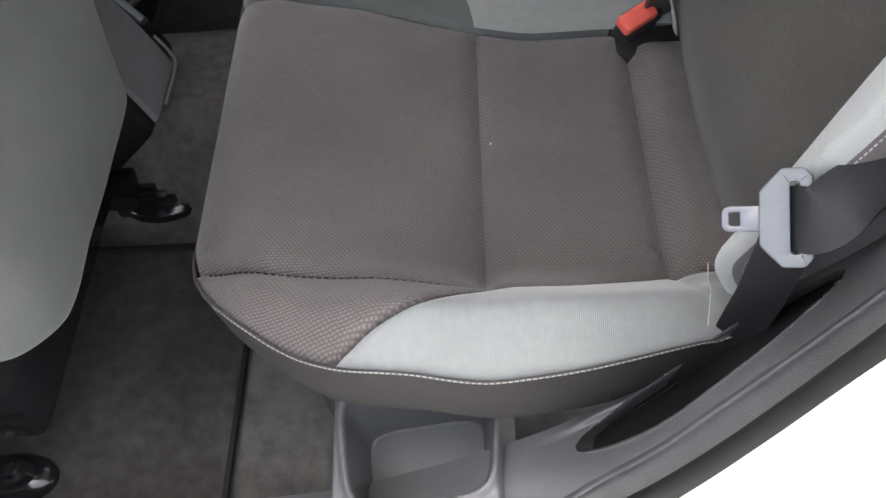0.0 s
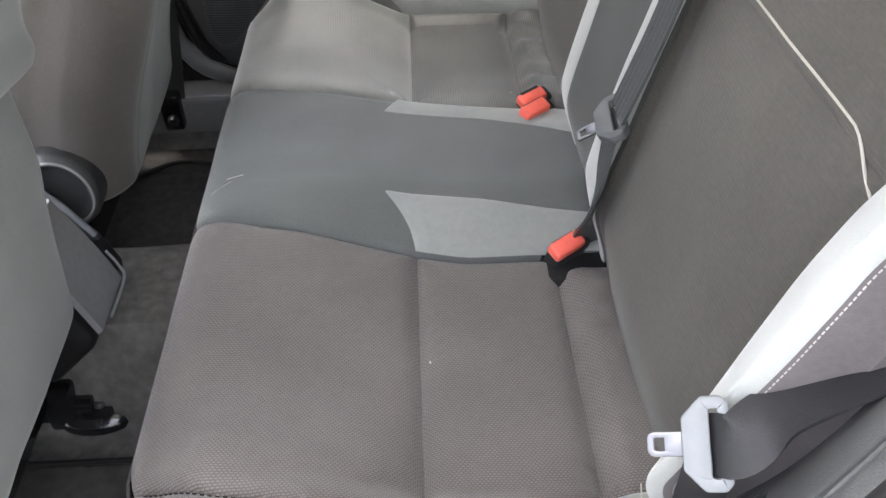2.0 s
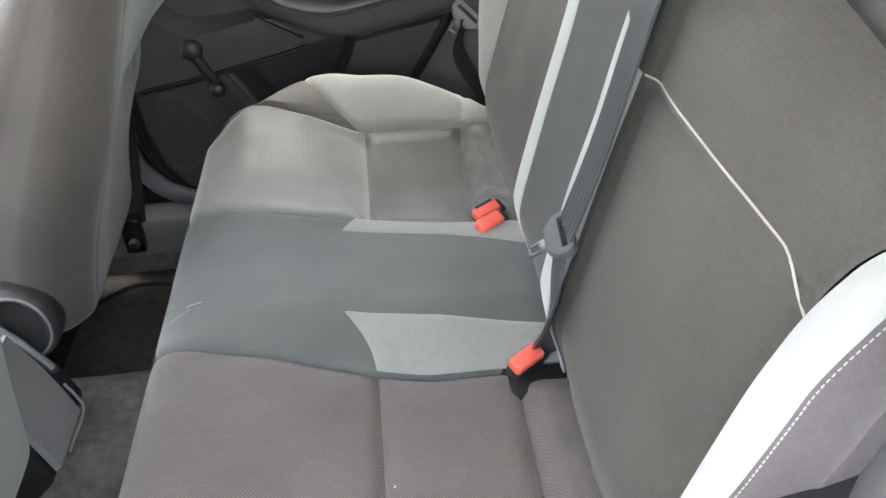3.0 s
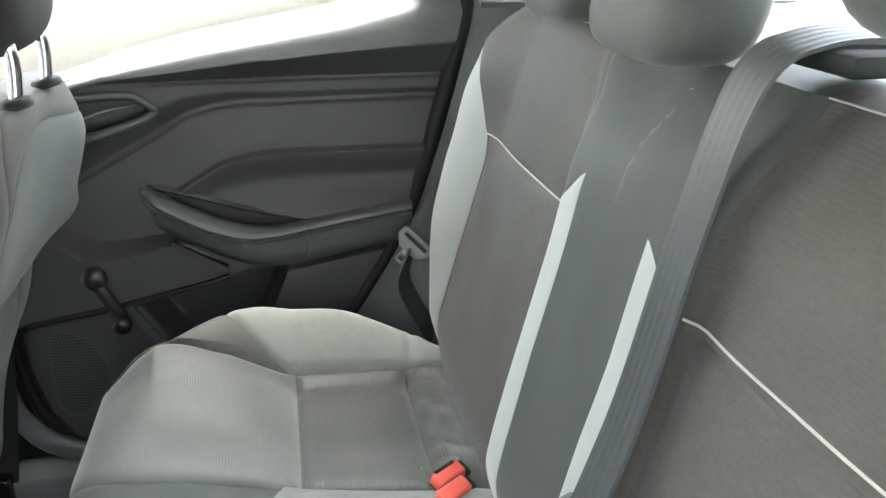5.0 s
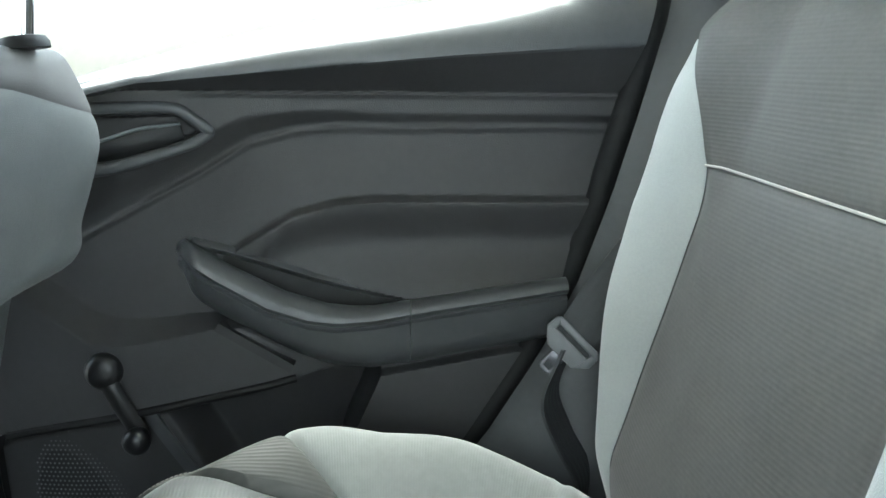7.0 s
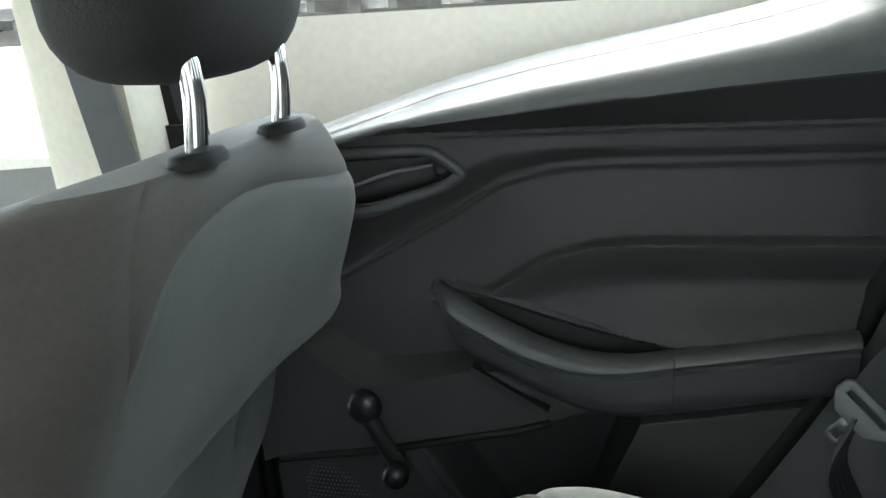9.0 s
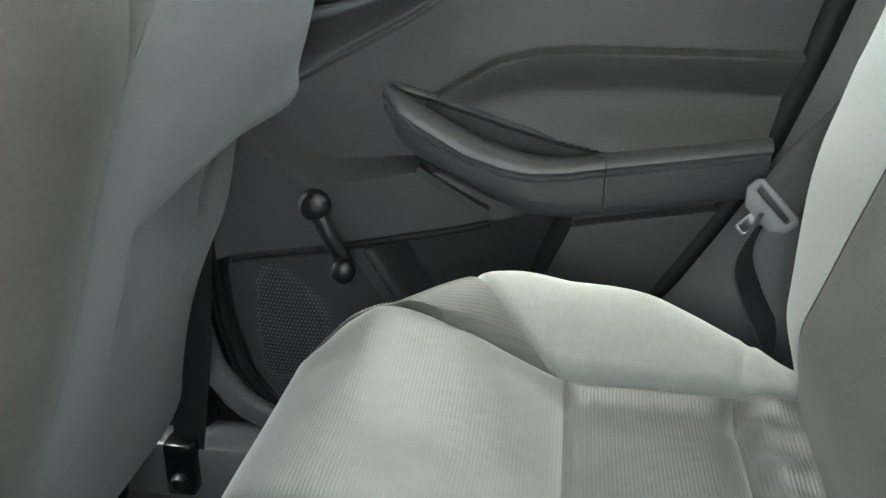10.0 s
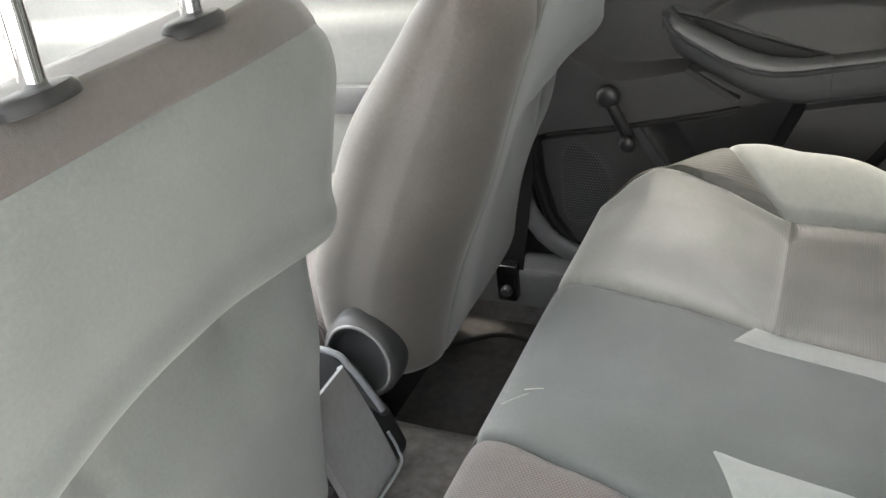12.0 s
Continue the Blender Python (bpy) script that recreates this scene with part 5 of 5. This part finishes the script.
# ---- seat belts ----
def webbing(path, width, across, thick=0.0014, ribs=True):
    """A woven strap along a path; across gives the direction of its width at each point, or one for all."""
    path = smooth_path(path, 8)
    bm = bmesh.new()
    n = 20
    rows = []
    for i, p in enumerate(path):
        w = V(across).normalized() if not callable(across) else V(across(i / (len(path) - 1))).normalized()
        d = (path[min(i + 1, len(path) - 1)] - path[max(i - 1, 0)]).normalized()
        w = (w - d * w.dot(d)).normalized()
        nn = w.cross(d).normalized()
        rows.append([[bm.verts.new(p + w * width * (k / n - 0.5) + nn * (s * thick + (0.00028 * math.cos(k * math.pi / 2) if ribs else 0) * s)) for k in range(n + 1)] for s in (-1, 1)])
    for (a0, a1), (b0, b1) in zip(rows, rows[1:]):
        for k in range(n):
            bm.faces.new((a0[k], a0[k + 1], b0[k + 1], b0[k]))
            bm.faces.new((a1[k + 1], a1[k], b1[k], b1[k + 1]))
        bm.faces.new((a0[0], b0[0], b1[0], a1[0]))
        bm.faces.new((a0[n], a1[n], b1[n], b0[n]))
    return bm


def holed(outer, inner, lo, hi, bevel=0.0018):
    """A plate with one hole: two loops of as many points, drawn from lo to hi along z."""
    bm = bmesh.new()
    n = len(outer)
    rows = [[bm.verts.new((x, y, z)) for x, y in loop] for z in (lo, hi) for loop in (outer, inner)]
    for i in range(n):
        k = (i + 1) % n
        bm.faces.new((rows[0][i], rows[0][k], rows[1][k], rows[1][i]))
        bm.faces.new((rows[2][k], rows[2][i], rows[3][i], rows[3][k]))
        bm.faces.new((rows[0][k], rows[0][i], rows[2][i], rows[2][k]))
        bm.faces.new((rows[1][i], rows[1][k], rows[3][k], rows[3][i]))
    bmesh.ops.recalc_face_normals(bm, faces=bm.faces)
    bmesh.ops.bevel(bm, geom=bm.edges[:], offset=bevel, segments=2, affect="EDGES", profile=0.5)
    return bm


def tongue(parent, m, body="latch", label="grey plastic latch with steel tongue"):
    """A latch plate with a slot for the strap and a steel blade; x along the blade, y across."""
    outer = [(-0.020, -0.030), (-0.014, -0.036), (0.002, -0.036), (0.018, -0.020), (0.018, 0.020), (0.002, 0.036), (-0.014, 0.036), (-0.020, 0.030)]
    inner = [(-0.011, -0.025), (-0.010, -0.026), (-0.005, -0.026), (-0.004, -0.025), (-0.004, 0.025), (-0.005, 0.026), (-0.010, 0.026), (-0.011, 0.025)]
    m = m @ Matrix.Diagonal((0.86, 0.90, 0.9, 1))
    t = part("latch_plate", turned(holed(outer, inner, -0.006, 0.006), m), body, parent, label)
    o2 = [(0.014, -0.0095), (0.040, -0.0095), (0.044, -0.008), (0.0455, -0.005), (0.0455, 0.005), (0.044, 0.008), (0.040, 0.0095), (0.014, 0.0095)]
    i2 = [(0.032, -0.005), (0.038, -0.005), (0.0398, -0.0045), (0.0402, -0.004), (0.0402, 0.004), (0.0398, 0.0045), (0.038, 0.005), (0.032, 0.005)]
    part("blade", turned(holed(o2, i2, -0.0012, 0.0012, 0.0005), m), "steel", t, "bright steel blade with slot")
    return t


def frame_of(o, x, y):
    x = V(x).normalized()
    z = x.cross(V(y)).normalized()
    y = z.cross(x)
    return Matrix.Translation(o) @ Matrix((x, y, z)).transposed().to_4x4()


near_belt = thing("seat_belt", (0.50, -0.585, 0.36), "dark grey seat belt with grey latch hanging at the near seat", "seat belt", "seat belts")
part("shoulder_strap", webbing([(0.508, -0.571, 0.560), (0.511, -0.576, 0.566), (0.521, -0.583, 0.574), (0.552, -0.574, 0.602), (0.62, -0.60, 0.68), (0.70, -0.625, 0.80)], 0.042, lambda t: V((0.045, 0.80, 0.60)).lerp(V((0.5, 0.5, -0.6)), smooth(0.35, 1.0, t)), ribs=False), "belt_black", near_belt, "black woven strap")
part("lap_strap", webbing([(0.512, -0.570, 0.548), (0.513, -0.566, 0.50), (0.513, -0.562, 0.45), (0.511, -0.558, 0.41), (0.507, -0.556, 0.36)], 0.036, (0.89, -0.46, 0.10), ribs=False), "belt_black", near_belt, "black woven strap")
tongue(near_belt, frame_of((0.503, -0.572, 0.562), (-0.955, 0.20, -0.215), (0.02, 0.80, 0.60)))

far_belt = thing("seat_belt", (0.53, 0.625, 0.34), "dark grey seat belt with grey latch beside the far seat", "seat belt", "seat belts")
part("shoulder_strap", webbing([(0.508, 0.617, 0.520), (0.532, 0.612, 0.565), (0.580, 0.600, 0.64), (0.65, 0.585, 0.75)], 0.044, (0.9, -0.3, -0.3)), "belt", far_belt, "dark grey woven strap")
part("lap_strap", webbing([(0.506, 0.620, 0.515), (0.488, 0.620, 0.46), (0.505, 0.622, 0.41), (0.530, 0.622, 0.36), (0.53, 0.625, 0.31)], 0.047, (0.5, 0.8, 0.1)), "belt", far_belt, "dark grey woven strap")
tongue(far_belt, frame_of((0.505, 0.612, 0.520), (-0.70, 0.0, -0.70), (0.76, -0.25, -0.55)))

centre_belt = thing("seat_belt", (0.60, -0.14, 0.40), "dark ribbed centre seat belt running down the backrest", "seat belt", "seat belts")
part("shoulder_strap", webbing([(0.73, -0.175, 0.945), (0.660, -0.172, 0.942), (0.620, -0.168, 0.915), (0.588, -0.167, 0.812), (0.550, -0.175, 0.675), (0.520, -0.168, 0.570)], 0.045, (0, 1, 0.10)), "belt", centre_belt, "ribbed dark grey strap")
part("lap_strap", webbing([(0.520, -0.160, 0.565), (0.510, -0.172, 0.51), (0.504, -0.168, 0.45), (0.508, -0.145, 0.40), (0.515, -0.120, 0.34)], 0.042, lambda t: V((0.05, 1, 0.15)).lerp(V((0.9, 0.3, 0.1)), smooth(0.2, 0.9, t))), "belt", centre_belt, "black strap")
tongue(centre_belt, frame_of((0.513, -0.166, 0.560), (-0.80, 0.10, -0.52), (0.28, -0.90, 0.12)), "latch_dark", "dark grey plastic latch with steel tongue")
guide = part("belt_guide", box((0.655, -0.225, 0.922), (0.735, -0.120, 0.938), 0.006), "rubber", centre_belt, "black belt guide on the shelf")


def buckle(label, lo, width=0.021, length=0.044, latched=False):
    """A red-topped buckle on a black body; lo: the front near corner of its top."""
    m = frame_of(lo, (0.82, 0.56, 0.06), (-0.50, 0.76, 0.36))
    b = thing("seat_belt_buckle", lo, label, "buckle", "seat belt buckles")
    part("body", turned(box((0.004, -0.001, -0.070), (length + 0.012, width + 0.001, -0.010), 0.004), m), "plastic", b, "black plastic buckle body")
    btn = part("release_button", turned(box((0, 0, -0.016), (length, width, 0.0), 0.004, 3), m), "red", b, "bright red release button")
    part("slot", turned(box((0.006, width * 0.80, -0.004), (length - 0.006, width * 1.02, 0.0006 if latched else -0.002), 0.0005, 1), m), "plastic", btn, "dark tongue slot")
    return b


buckle("red-buttoned black buckle between near and centre seats", V((0.470, -0.176, 0.380)))
buckle("red-buttoned black buckle at the far seat", V((0.467, 0.114, 0.386)))
buckle("red-buttoned black buckle beside its twin", V((0.467, 0.149, 0.384)), latched=True)
for lo in ((0.445, -0.185), (0.440, 0.100)):
    w = thing("buckle_well", (lo[0], lo[1], 0.30), "black plastic well in the seat for the buckles", "seat trim")
    part("well_rim", box((lo[0] + 0.008, lo[1] + 0.002, 0.27), (lo[0] + 0.10, lo[1] + 0.080, 0.352), 0.01), "rubber", w)

# ---- outside ----
ground = structure("ground", grid(lambda u, v: V((-300 + 600 * u, -300 + 600 * v, -0.36)), 24, 24), "ground", "pale sunlit concrete yard", "ground")
trailer = thing("parked_trailer", (-1.0, 9.0, -0.36), "white box trailer on a grey steel frame", "trailer")
part("box_body", box((-9.0, 8.0, 1.10), (4.2, 10.6, 3.8), 0.03), "trailer", trailer, "white trailer box")
part("side_rail", box((-9.0, 7.95, 0.99), (4.2, 8.02, 1.10), 0.01), "trailer_dark", trailer, "grey steel side rail")
for i in range(16):
    x = -8.6 + 0.82 * i
    part("cross_beam", box((x, 8.05, 0.88), (x + 0.09, 10.5, 0.99), 0.005), "trailer_dark", trailer)
for y in (8.7, 9.7):
    part("frame_rail", box((-8.9, y, 0.70), (4.1, y + 0.12, 0.88), 0.008), "trailer_dark", trailer, "grey steel frame rail")
for x in (-2.5, -1.7, -0.5):
    part("landing_leg", box((x, 8.25, -0.33), (x + 0.12, 8.37, 0.99), 0.01), "trailer_dark", trailer, "grey landing leg")
    part("leg_foot", box((x - 0.06, 8.18, -0.36), (x + 0.18, 8.44, -0.32), 0.005), "trailer_dark", trailer)
part("gear_box", box((-0.02, 8.03, 0.84), (0.22, 8.25, 1.05), 0.02), "trailer_dark", trailer, "grey landing gear box")
part("side_guard", box((-6.0, 8.02, 0.20), (-1.2, 8.07, 0.27), 0.005), "trailer_dark", trailer, "low grey guard rail")
for x in (0.60, -4.2):
    part("lamp", box((x, 7.92, 0.90), (x + 0.15, 7.95, 1.05), 0.01), "amber", trailer, "amber side marker lamp")

# Unseen wall, added to cut sky light coming through the near opening.
structure("sky_block_wall", box((-14.0, -4.6, -0.36), (14.0, -4.4, 3.0), 0.02), "wall", "unseen pale wall added to block low sky light", "wall")
